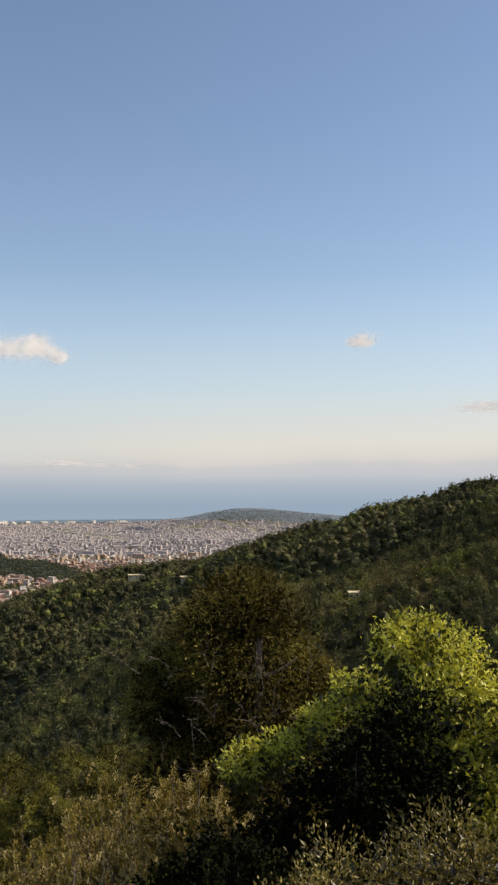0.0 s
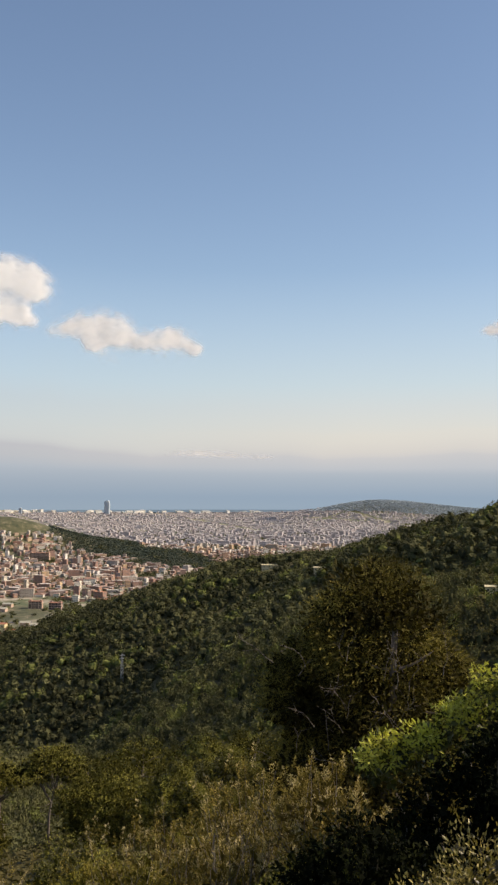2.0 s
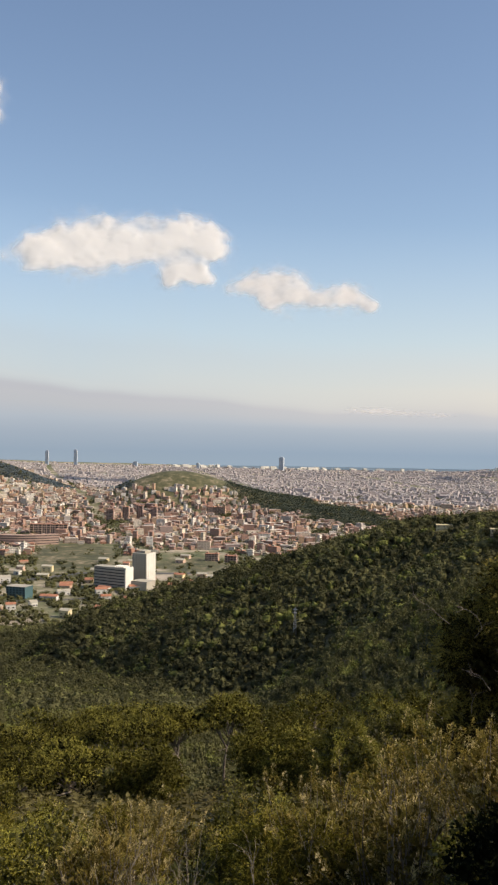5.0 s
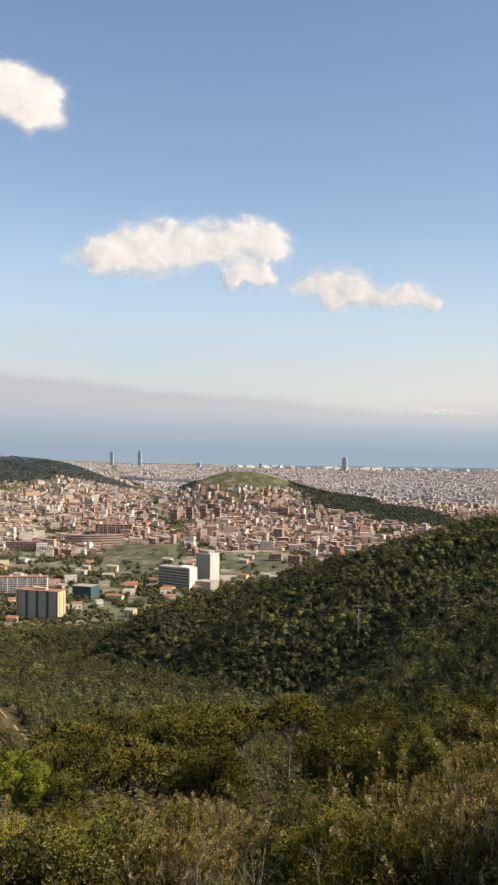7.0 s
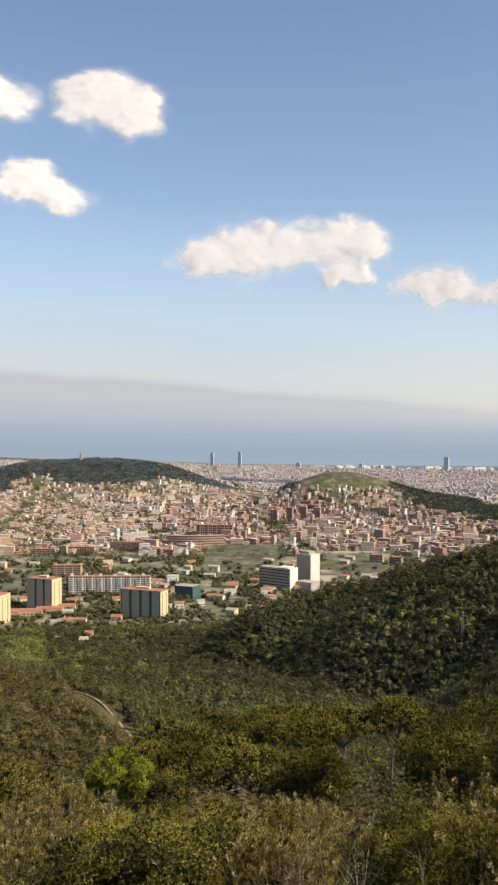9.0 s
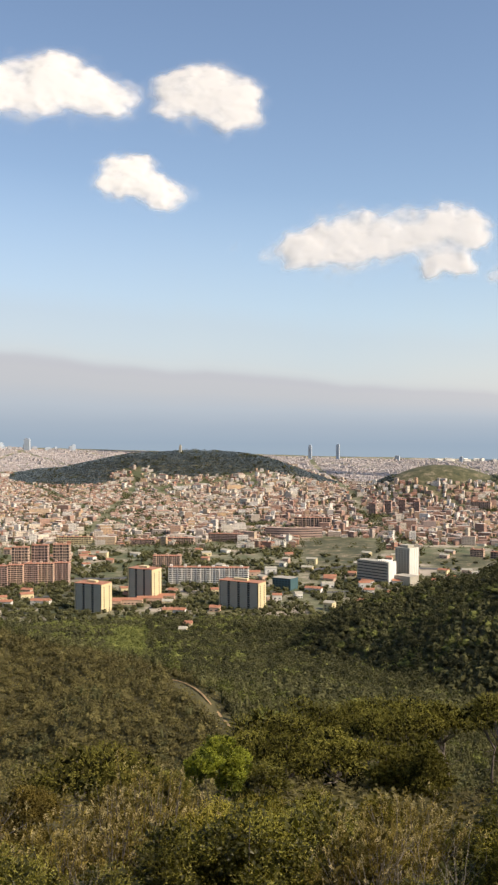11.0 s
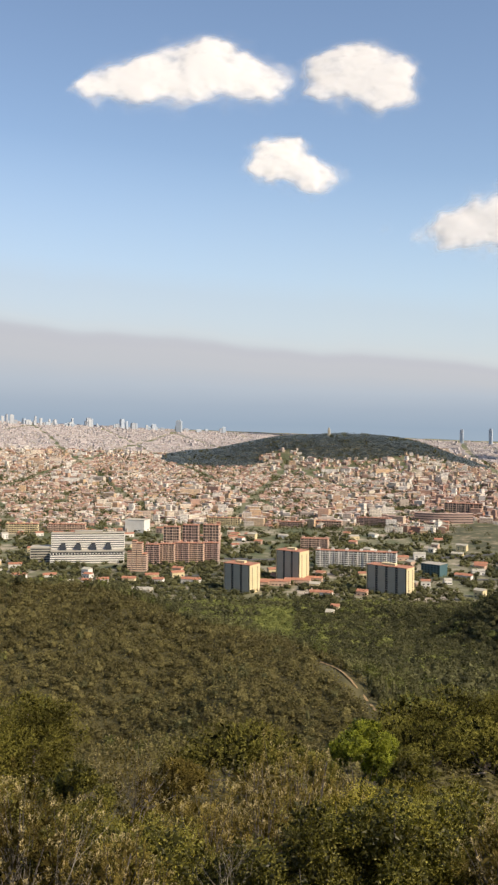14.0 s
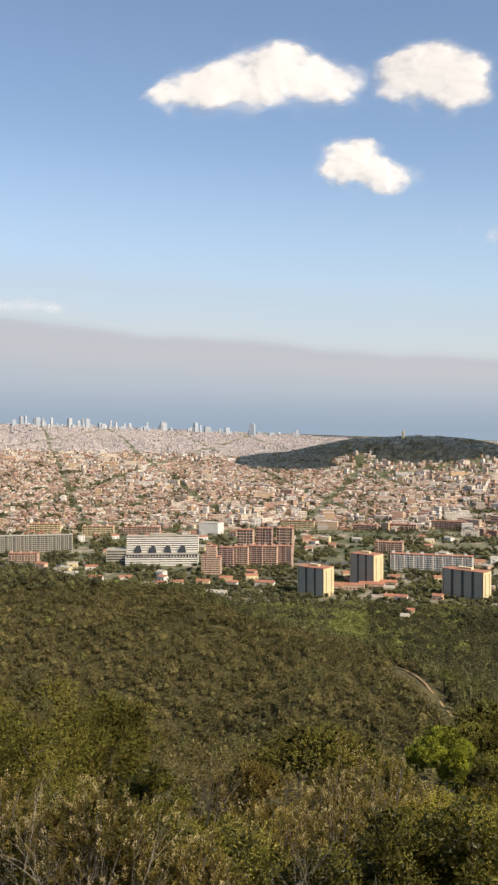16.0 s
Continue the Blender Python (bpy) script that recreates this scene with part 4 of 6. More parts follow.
def plain_hall(name, az, r, W, D, height, skew, wall, roof, label, category, windows=0, slope=0.0):
    t = thing(name, spot(az, r), label, category, "", -az + skew)
    part("wall", boxes_mesh("wall", [(-W / 2, -D / 2, -6, W / 2, D / 2, height)], wall, 0.08), t)
    v = np.array([(-W / 2 - .5, -D / 2 - .5, height), (W / 2 + .5, -D / 2 - .5, height), (W / 2 + .5, D / 2 + .5, height), (-W / 2 - .5, D / 2 + .5, height),
                  (-W / 2 - .5, 0, height + 0.5 + slope), (W / 2 + .5, 0, height + 0.5 + slope)])
    bm = bmesh.new()
    vs = [bm.verts.new(q) for q in v]
    for q in ((0, 1, 5, 4), (2, 3, 4, 5), (0, 4, 3), (1, 2, 5), (0, 3, 2, 1)):
        bm.faces.new([vs[j] for j in q])
    me = bpy.data.meshes.new("roof")
    bm.to_mesh(me)
    me.materials.append(roof)
    part("roof", me, t)
    if windows:
        win = boxes_mesh("window", [(-1.2, -0.1, 0, 1.2, 0.1, 1.6)], DARK)
        for k in range(max(1, int(height // 3.4))):
            for i in range(windows):
                part("window", win, t).location = (-W / 2 + W * (i + 0.5) / windows, -D / 2 - 0.02, 3.4 * k + 1.2)
    return t


plain_hall("white_cube", -26.5, 1880, 40, 26, 24, -25, WHITE, PALE, "plain white sunlit hall", "public building", 0)
plain_hall("teal_building", -9.35, 1425, 30, 22, 17, -30, TEAL, CONCRETE, "teal-clad office building with a grey roof", "office building", 6)
plain_hall("low_hall", -26.7, 1255, 46, 16, 7.0, -18, PALE, PALE, "low hall with a pale metal roof", "hall", 0, 2.0)
for a, rr, w, d in ((-18.5, 1310, 40, 14), (-17.2, 1325, 34, 16), (-16.4, 1345, 30, 12), (-19.3, 1300, 20, 12), (-17.9, 1365, 40, 12)):
    plain_hall("school_wing", a, rr, w, d, 6.5, -6, ORANGE, TERRACOTTA, "low brick school wing with a terracotta roof", "school", 8, 1.6)
for a, rr, w in ((-16.2, 1235, 12), (-15.5, 1232, 14), (-15.0, 1115, 9), (-15.3, 1065, 8), (-4.5, 1390, 14), (-3.2, 1370, 12), (-2.0, 1385, 14), (-7.7, 1400, 24), (-6.9, 1440, 18), (-8.6, 1350, 10),
                 (-28.5, 1340, 16), (-29.4, 1330, 14), (-27.0, 1345, 18), (-25.3, 1330, 14), (-23.4, 1330, 26), (-31.5, 1390, 18), (-33.2, 1400, 20), (-34.6, 1440, 22), (-30.3, 1320, 14), (-24.2, 1385, 18)):
    white = int(rr) % 2 == 0
    plain_hall("villa", a, rr, w, 10, 6.2, -20 + (rr % 7) * 6, WHITE if white else CREAM, TERRACOTTA if rr % 3 else PALE, "small white villa among trees" if white else "small cream villa among trees", "villa", 3, 2.0)


# more villas scattered over the valley between the wood and the town
rng = np.random.default_rng(97)
taken = [(o.location.x, o.location.y, 75 if o.name.startswith(("striped", "apartment_block")) else 34) for o in scene.objects if o.parent is None and o.type == "EMPTY" and 1000 < o.location.y < 2000]
count = 0
while count < 85:
    a, rr = -39 + 42 * rng.random(), 1240 + 620 * rng.random()
    p = spot(a, rr)
    if min(math.hypot(p.x - q[0], p.y - q[1]) - q[2] for q in taken) < 0 or reach(a, math.degrees(math.atan((p.z + 6 - EYE.z) / rr)), 400) < rr - 60:
        continue
    taken.append((p.x, p.y, 20))
    tall, tone = rng.random() < 0.3, rng.random()
    plain_hall("villa", a, rr, 10 + 10 * rng.random(), 9 + 4 * rng.random(), 9.6 if tall else 5.8, -45 + 60 * rng.random(), WHITE if tone < 0.35 else (CREAM if tone < 0.6 else ORANGE), PALE if rng.random() < 0.4 else TERRACOTTA, "small white house among valley trees" if tone < 0.35 else ("small cream house among valley trees" if tone < 0.6 else "small brick house among valley trees"), "villa", 2, 1.8)
    count += 1


def white_high_rise():
    t = thing("white_high_rise", spot(-2.35, 1515), "white high-rise with ribbed sunlit side", "tower block", "", 2.35 - 40)
    # greyer body and whiter end wall: shade and sun put into the colours
    part("body", boxes_mesh("body", [(-14, -11, -8, 14, 11, 50)], PALE, 0.3), t)
    part("end_wall", boxes_mesh("end_wall", [(14.02, -11.2, -8, 14.3, 11.2, 50.4)], WHITE, 0.05), t, "end wall coloured whiter to look sunlit")
    rib = boxes_mesh("rib", [(-0.5, -0.5, -8, 0.5, 0.5, 51)], WHITE, 0.05)
    for k in range(5):
        part("rib", rib, t).location = (14.3, -10 + 5 * k, 0)
    win = boxes_mesh("window_strip", [(-1.0, -0.1, 0, 1.0, 0.1, 1.5)], DARK)
    for k in range(14):
        for i in range(5):
            part("window", win, t).location = (-11 + 5.5 * i, -11.02, 3.4 * k + 1)
    part("crown", boxes_mesh("crown", [(-8, -7, 50, 8, 7, 54)], PALE, 0.2), t)


white_high_rise()


def dark_slab():
    t = thing("office_slab", spot(-4.1, 1490), "grey office slab with a blank white end", "office building", "", 4.1 - 38)
    W, D, h = 58, 18, 33
    part("body", boxes_mesh("body", [(-W / 2, -D / 2, -8, W / 2, D / 2, h)], CONCRETE, 0.1), t)
    for k in range(7):
        part("ribbon_window", boxes_mesh("ribbon_window", [(-W / 2 + 1, -D / 2 - 0.1, 4.4 * k + 2.4, W / 2 - 1, -D / 2 + 0.1, 4.4 * k + 3.7)], DARK), t)
    part("end_wall", boxes_mesh("end_wall", [(W / 2 + 0.02, -D / 2 - 0.5, -8, W / 2 + 1.5, D / 2 + 0.5, h + 1)], WHITE, 0.1), t, "blank end wall coloured whiter to look sunlit")
    fin = boxes_mesh("roof_light", [(-1.2, -D / 2 + 1, h, 1.2, D / 2 - 1, h + 2.2)], WHITE, 0.2)
    for k in range(5):
        part("roof_light", fin, t).location = (8 + 4 * k, 0, 0)
    part("low_wing", boxes_mesh("low_wing", [(W / 2 + 1.6, 4, -8, W / 2 + 30, 26, 14)], CONCRETE, 0.1), t)


dark_slab()


def curved_block(az0, az1, r, height, depth, mat, label):
    a = np.radians(np.linspace(az0, az1, 13))
    mid = radians((az0 + az1) / 2)
    p = spot(math.degrees(mid), r)
    t = thing("curved_block", p, label, "apartment block")
    bulge = 13 * np.cos(np.linspace(-1.5, 1.5, 13))
    def ring(rr, z):
        return np.stack([(rr - bulge) * np.sin(a) - p.x, (rr - bulge) * np.cos(a) - p.y, np.full(13, z)], -1)
    V = np.concatenate([ring(r, -8), ring(r, height), ring(r + depth, height), ring(r + depth, -8)])
    F = [(k * 13 + i, k * 13 + i + 1, (k + 1) * 13 + i + 1, (k + 1) * 13 + i) for k in range(3) for i in range(12)] + [(0, 13, 26, 39), (12, 51, 38, 25)]
    part("wall", mesh_from("wall", V, F, [mat]), t)
    for k in range(4):
        z = height * (k + 0.4) / 4
        U = np.concatenate([ring(r - 0.3, z), ring(r - 0.3, z + 1.4)])
        part("window_band", mesh_from("window_band", U, [(i, i + 1, 14 + i, 13 + i) for i in range(12)], [DARK]), t)


curved_block(-10.5, -7.2, 2050, 20, 11, BRICK, "curved dark red brick apartment block")
balcony_block(-7.75, 2185, 24, 82, 12, -10, 9, ORANGE, "long orange brick apartment block above the meadow", G2, 5)
for a, rr, hh, w, m in ((1.6, 1800, 13, 24, ORANGE), (2.7, 1790, 12, 22, BRICK), (-12.8, 1990, 16, 70, BRICK), (-15.5, 1960, 12, 60, ORANGE), (-17.6, 1950, 10, 50, BRICK), (-21.5, 1990, 14, 70, CREAM), (-33, 1900, 18, 60, CREAM), (-30.5, 1880, 16, 70, ORANGE), (-36, 1960, 18, 60, CREAM), (-3.4, 2450, 34, 16, BRICK), (-2.6, 2470, 36, 16, BRICK), (-1.8, 2460, 34, 16, BRICK), (-4.3, 2440, 30, 18, BRICK), (1.8, 2600, 20, 50, ORANGE)):
    balcony_block(a, rr, hh, w, 12, -14, max(3, int(w / 5)), m, "brick apartment block on the edge of the town", G2, max(3, int(hh / 3.2)))


# far landmark towers by the shore
def far_tower(az, el_top, width, mat, label, r=4550, skew=-20):
    p = spot(az, r)
    h = r * math.tan(radians(el_top)) - (p.z - EYE.z)
    t = thing("far_tower", p, label, "high-rise", "high-rises near the shore", -az + skew)
    part("shaft", boxes_mesh("shaft", [(-width / 2, -width / 3, -5, width / 2, width / 3, h * 0.93)], mat, 0.5), t)
    part("crown", boxes_mesh("crown", [(-width * 0.35, -width / 4, h * 0.93, width * 0.35, width / 4, h)], mat, 0.4), t)


# tower claddings greyed and blued so their base colours carry the haze
HAZY = surface("hazed_grey_cladding", [(0.3, (0.31, 0.33, 0.355)), (0.7, (0.36, 0.38, 0.405))], 0.05, 0.5, 0.8, 0)
BRIGHT_TOWER = surface("hazed_pale_cladding", [(0.3, (0.4, 0.42, 0.435)), (0.7, (0.48, 0.5, 0.51))], 0.05, 0.5, 0.8, 0)
BLUE_TOWER = surface("hazed_blue_curtain_wall", [(0.3, (0.34, 0.39, 0.44)), (0.7, (0.4, 0.45, 0.5))], 0.05, 0.4, 0.6, 0)
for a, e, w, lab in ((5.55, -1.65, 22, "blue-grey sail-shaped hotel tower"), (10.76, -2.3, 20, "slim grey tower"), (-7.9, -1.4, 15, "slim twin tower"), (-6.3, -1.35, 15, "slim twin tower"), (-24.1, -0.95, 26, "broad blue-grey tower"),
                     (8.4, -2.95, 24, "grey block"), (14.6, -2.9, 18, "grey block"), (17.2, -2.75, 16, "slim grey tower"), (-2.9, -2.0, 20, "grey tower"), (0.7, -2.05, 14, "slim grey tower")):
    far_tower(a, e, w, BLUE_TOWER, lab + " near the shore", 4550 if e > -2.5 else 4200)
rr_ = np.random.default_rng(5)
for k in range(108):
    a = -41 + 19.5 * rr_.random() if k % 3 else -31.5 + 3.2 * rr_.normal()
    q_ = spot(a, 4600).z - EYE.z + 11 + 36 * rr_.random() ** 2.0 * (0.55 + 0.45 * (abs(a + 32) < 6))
    far_tower(a, math.degrees(math.atan(q_ / 4600)), 8 + 15 * rr_.random() ** 1.6, (BRIGHT_TOWER, HAZY, BLUE_TOWER)[k % 3], "high-rise near the shore, greyed for haze", 4600, 5 + 45 * rr_.random())
for k in range(40):
    a = -1 + 16 * rr_.random()
    p = spot(a, 4620 + 25 * rr_.random())
    t = thing("port_shed", p, "long white port shed along the shore", "warehouse", "white sheds along the shore", -a + 25 + 30 * (rr_.random() - 0.5))
    L, hh = 14 + 34 * rr_.random() ** 2, 6 + 9 * rr_.random()
    part("wall", boxes_mesh("wall", [(-L / 2, -8, -4, L / 2, 8, hh)], WHITE, 0.2), t)
    part("roof", boxes_mesh("roof", [(-L / 2 - 0.5, -8.5, hh, L / 2 + 0.5, 8.5, hh + 1.2)], WHITE, 0.2), t)
t = thing("water_tower", spot(-15.42, 3300), "slim pale tower on the wooded hilltop", "tower")
part("shaft", boxes_mesh("shaft", [(-4, -4, -4, 4, 4, 24)], PALE, 0.5), t)
part("cap", boxes_mesh("cap", [(-2.5, -2.5, 24, 2.5, 2.5, 30)], PALE, 0.5), t)


# lattice pylon on the wooded slope
def pylon(az, r, h):
    t = thing("power_pylon", spot(az, r), "slim grey lattice power pylon among trees", "pylon")
    b, w = 0.9, 0.4
    leg = [((sx * b, sy * b, -1), (sx * w, sy * w, h)) for sx in (-1, 1) for sy in (-1, 1)]
    for p, q in leg:
        part("leg", tubes_mesh("leg", [([p, q], [0.16, 0.14])], STEEL, 4), t)
    braces = []
    n = 9
    for k in range(n):
        z0, z1 = h * k / n, h * (k + 1) / n
        w0, w1 = b + (w - b) * k / n, b + (w - b) * (k + 1) / n
        for s in (-1, 1):
            braces += [([(-w0, s * w0, z0), (w1, s * w1, z1)], [0.08, 0.08]), ([(s * w0, -w0, z0), (s * w1, w1, z1)], [0.08, 0.08])]
    for brace in braces:
        part("brace", tubes_mesh("brace", [brace], STEEL, 4), t)
    for z in (h * 0.82, h * 0.93):
        part("cross_arm", boxes_mesh("cross_arm", [(-1.6, -0.2, z, 1.6, 0.2, z + 0.35)], STEEL, 0.05), t)


pylon(6.45, reach(6.45, -11.9, 350), 19.0)


# ---- woods ----
def lumpy_hull(rng, centre, radii, n=3, bumps=0.2):
    """Quads of an uneven rounded body."""
    g = np.linspace(-1, 1, n + 1)
    out = []
    for axis in range(3):
        for side in (-1, 1):
            for i in range(n):
                for j in range(n):
                    c = []
                    for u, v in ((g[i], g[j]), (g[i + 1], g[j]), (g[i + 1], g[j + 1]), (g[i], g[j + 1])):
                        p = [0, 0, 0]
                        p[axis], p[(axis + 1) % 3], p[(axis + 2) % 3] = side, u, v
                        c.append(p)
                    out.append(c if side > 0 else c[::-1])
    q = np.array(out, float)
    q /= np.linalg.norm(q, axis=-1, keepdims=True)
    k = rng.normal(size=(4, 3)) * 2.6
    ph = rng.random(4) * 6.28
    lump = 1 + bumps * np.sin(q @ k.T + ph).sum(-1) * 0.6
    return np.asarray(centre) + q * lump[..., None] * np.asarray(radii)


def crown_template(rng, kind):
    """One tree crown of unit width and height: uneven bodies with loose tufts round them."""
    def heart(n, c, radii, size):
        return clump(rng, n, c, radii, size, 0.8, 0.7, 0.4)

    if kind == "round":
        lobes = [clump(rng, 34, (0.17 * math.cos(a), 0.17 * math.sin(a), h), (0.28, 0.28, 0.27), 0.115, 0.7, 0.55, 0.4) for a, h in zip(rng.random() * 6.28 + np.array([0, 2.1, 4.2, 1.0]), (0.34, 0.45, 0.55, 0.74))]
        return np.concatenate([lumpy_hull(rng, (0, 0, 0.4), (0.23, 0.23, 0.29), 2, 0.24)] + lobes)
    if kind == "near":
        return clump(rng, 210, (0, 0, 0.45), (0.42, 0.42, 0.48), 0.085, 0.55, 0.75, 0.6)
    if kind == "tall":
        return np.concatenate([lumpy_hull(rng, (0, 0, 0.45), (0.18, 0.18, 0.4), 2, 0.24), clump(rng, 60, (0, 0, 0.58), (0.33, 0.33, 0.56), 0.11, 0.5, 0.8, 0.35)])
    if kind == "low":
        return np.concatenate([clump(rng, 30, (0.4 * rng.normal(), 0.4 * rng.normal(), 0.2), (0.5, 0.5, 0.7), 0.065, 0.35, 0.5, 0.7) for _ in range(2)])
    if kind == "brush":
        return clump(rng, 42, (0, 0, 0.3), (0.5, 0.5, 0.6), 0.2, 0.6, 0.5, 0.4)
    if kind == "far":
        return clump(rng, 24, (0, 0, 0.35), (0.5, 0.5, 0.5), 0.3, 0.75, 0.72, 0.5)
    if kind == "bush":
        return np.concatenate([heart(44, (0, 0, 0.25), (0.36, 0.36, 0.4), 0.13), clump(rng, 96, (0, 0, 0.3), (0.5, 0.5, 0.62), 0.115, 0.5, 0.7, 0.35)])
    return np.concatenate([lumpy_hull(rng, (0, 0, 0.45), (0.33, 0.33, 0.34), 2, 0.3), clump(rng, 36, (0, 0, 0.48), (0.46, 0.46, 0.46), 0.15, 0.7, 0.6, 0.2)])


def forest(name, x, y, width, height, mat, label, seed, kind="round", sink=0.25, tone=0.42):
    rng = np.random.default_rng(seed)
    temps = [crown_template(rng, kind) for _ in range(10)]
    n = len(x)
    z = EYE.z + land(x, y)
    pick, ang = rng.integers(0, 10, n), rng.random(n) * 6.283
    tint_tree = np.clip(tone + 0.26 * rng.normal(size=n) + 0.26 * ripple(x, y, 90, seed + 1) + 0.15 * ripple(x, y, 35, seed + 2), 0, 1)
    parts_, tints = [], []
    for k in range(10):
        s = np.nonzero(pick == k)[0]
        if not len(s):
            continue
        q = temps[k][None] * np.stack([width[s], width[s], height[s]], -1)[:, None, None, :]
        c, sn = np.cos(ang[s])[:, None, None], np.sin(ang[s])[:, None, None]
        qx, qy = q[..., 0] * c - q[..., 1] * sn, q[..., 0] * sn + q[..., 1] * c
        q = np.stack([qx + x[s][:, None, None], qy + y[s][:, None, None], q[..., 2] + (z[s] - sink * height[s] * 0.3)[:, None, None]], -1)
        parts_.append(q.reshape(-1, 4, 3))
        tints.append(np.repeat(tint_tree[s], temps[k].shape[0]))
    return tagged(new(name, leaves_mesh(name, np.concatenate(parts_), mat, np.concatenate(tints))), label, "woodland", kind="stuff")


def in_view(x, y, margin):
    """Which places are not hidden behind the land in front of them, seen from the viewpoint."""
    az, r = np.degrees(np.arctan2(x, y)), np.hypot(x, y)
    ga, gr_ = np.arange(-50, 50.1, 0.5), np.geomspace(30, 4700, 260)
    A, Rr = np.meshgrid(np.radians(ga), gr_, indexing="ij")
    el = (land(Rr * np.sin(A), Rr * np.cos(A)) + 3.0 * np.clip((Rr - 100) / 200, 0, 1)) / Rr
    run = np.maximum.accumulate(el, 1)
    i, j = np.clip(((az + 50) / 0.5).astype(int), 0, len(ga) - 1), np.clip(np.searchsorted(gr_, r * 0.985) - 1, 0, len(gr_) - 1)
    return (land(x, y) + margin) / r > run[i, j]


def scatter(r0, r1, spacing, seed, az0=-46, az1=44):
    rng = np.random.default_rng(seed)
    out, r = [], r0
    while r < r1:
        s = spacing
        da = math.degrees(s / r)
        a = np.arange(az0, az1, da)
        a = a + rng.normal(size=len(a)) * da * 0.3
        rr = r + rng.normal(size=len(a)) * s * 0.3
        out.append(np.stack([rr * np.sin(np.radians(a)), rr * np.cos(np.radians(a))], -1))
        r += s * 0.9
    p = np.concatenate(out)
    return p[:, 0], p[:, 1]


def spur_edge(az):
    """How far the dry near side of the left spur reaches."""
    return np.interp(az, [a for a, e, d in CREST_B], [d for a, e, d in CREST_B]) + 10


rng = np.random.default_rng(31)
x, y = scatter(115, 1210, 4.9, 41)
az, r = np.degrees(np.arctan2(x, y)), np.hypot(x, y)
ok = in_view(x, y, 7.0) & (r < np.interp(az, [-45, -28, -10, 0, 10], [1180, 1195, 1200, 1260, 1200]))
# left spur track; trees hiding it or the ridge houses from camera left out
TRACK_LINE = [(a, reach(a, e, 250)) for a, e in ((-15.9, -14.75), (-15.2, -14.95), (-14.7, -15.2), (-13.9, -15.9), (-13.25, -16.6), (-12.9, -17.0), (-12.6, -17.4))]
for (a0, r0), (a1, r1) in zip(TRACK_LINE, TRACK_LINE[1:]):
    for s_ in np.linspace(0, 1, 9):
        tx, ty = (r0 + (r1 - r0) * s_) * math.sin(radians(a0 + (a1 - a0) * s_)), (r0 + (r1 - r0) * s_) * math.cos(radians(a0 + (a1 - a0) * s_))
        ok &= (np.hypot(x - tx, y - ty) > 3.0) & ((np.abs(x * ty - y * tx) / math.hypot(tx, ty) > 2.4) | (np.hypot(x, y) > math.hypot(tx, ty) + 2) | (np.hypot(x, y) < math.hypot(tx, ty) - 13))
RIDGE_TRACK = [(23.2, 538), (24.4, 518), (25.8, 500), (27.0, 488)]
for a0, r0 in RIDGE_TRACK:
    for da in (-0.5, 0.0, 0.5):
        tx, ty = (r0 - 6) * math.sin(radians(a0 + da)), (r0 - 6) * math.cos(radians(a0 + da))
        ok &= np.hypot(x - tx, y - ty) > 7.5
HOUSES = [(14.9, -5.15, 12, "low cream house with a flat roof on the ridge"), (17.8, -5.3, 8, "small cream house on the ridge"),
          (27.6, -6.3, 7, "small cream house with a flat roof on the slope")]
HOUSES = [(a, reach(a, e - 0.35, 300, 1000), w_, lab) for a, e, w_, lab in HOUSES]
for a, rh, w_, lab in HOUSES:
    ok &= ~((np.hypot((az - a) / 0.5, (r - rh + 4) / 13) < 1) & (r > rh - 60) & (r < rh + 6))
ok &= ~((az < -10) & (r < spur_edge(az)) & (rng.random(len(x)) < 0.1 * ripple(x, y, 45, 59)))
ok &= (r < 560) | (rng.random(len(x)) < 0.8)
x, y, az, r = x[ok], y[ok], az[ok], r[ok]
spur = (az < -10) & (r < spur_edge(az))
dry = (spur & (ripple(x, y, 60, 81) + 0.5 * rng.normal(size=len(x)) > np.interp(r - spur_edge(az), [-230, -120, -40], [-0.1, -0.5, -1.2]))) | ((az > 20) & (ripple(x, y, 70, 76) + 0.4 * rng.normal(size=len(x)) > 0.3))
w = 4.6 + 3.4 * rng.random(len(x)) ** 1.6
h = (4.8 + 3.4 * rng.random(len(x))) * np.interp(r, [600, 1000], [1.0, 0.72])
bushy = dry & (rng.random(len(x)) < 0.6)
w[dry] *= 1.05
h[bushy] *= 0.7
w[spur], h[spur] = w[spur] * 0.95, h[spur] * 0.82
conic = rng.random(len(x)) < 0.14
grove = np.hypot((az + 17.8) / 2.4, (r - 900) / 190) < 1 + 0.4 * ripple(x, y, 60, 87)
fresh = ~dry & (grove | (ripple(x, y, 55, 57) + 0.45 * rng.normal(size=len(x)) > np.where((az < -12) & (az > -24) & (r > 760), 0.3, np.where(az < -4, 0.7, 0.75))))
w[fresh] *= 1.2
far_off = r > 560
close = r < 235
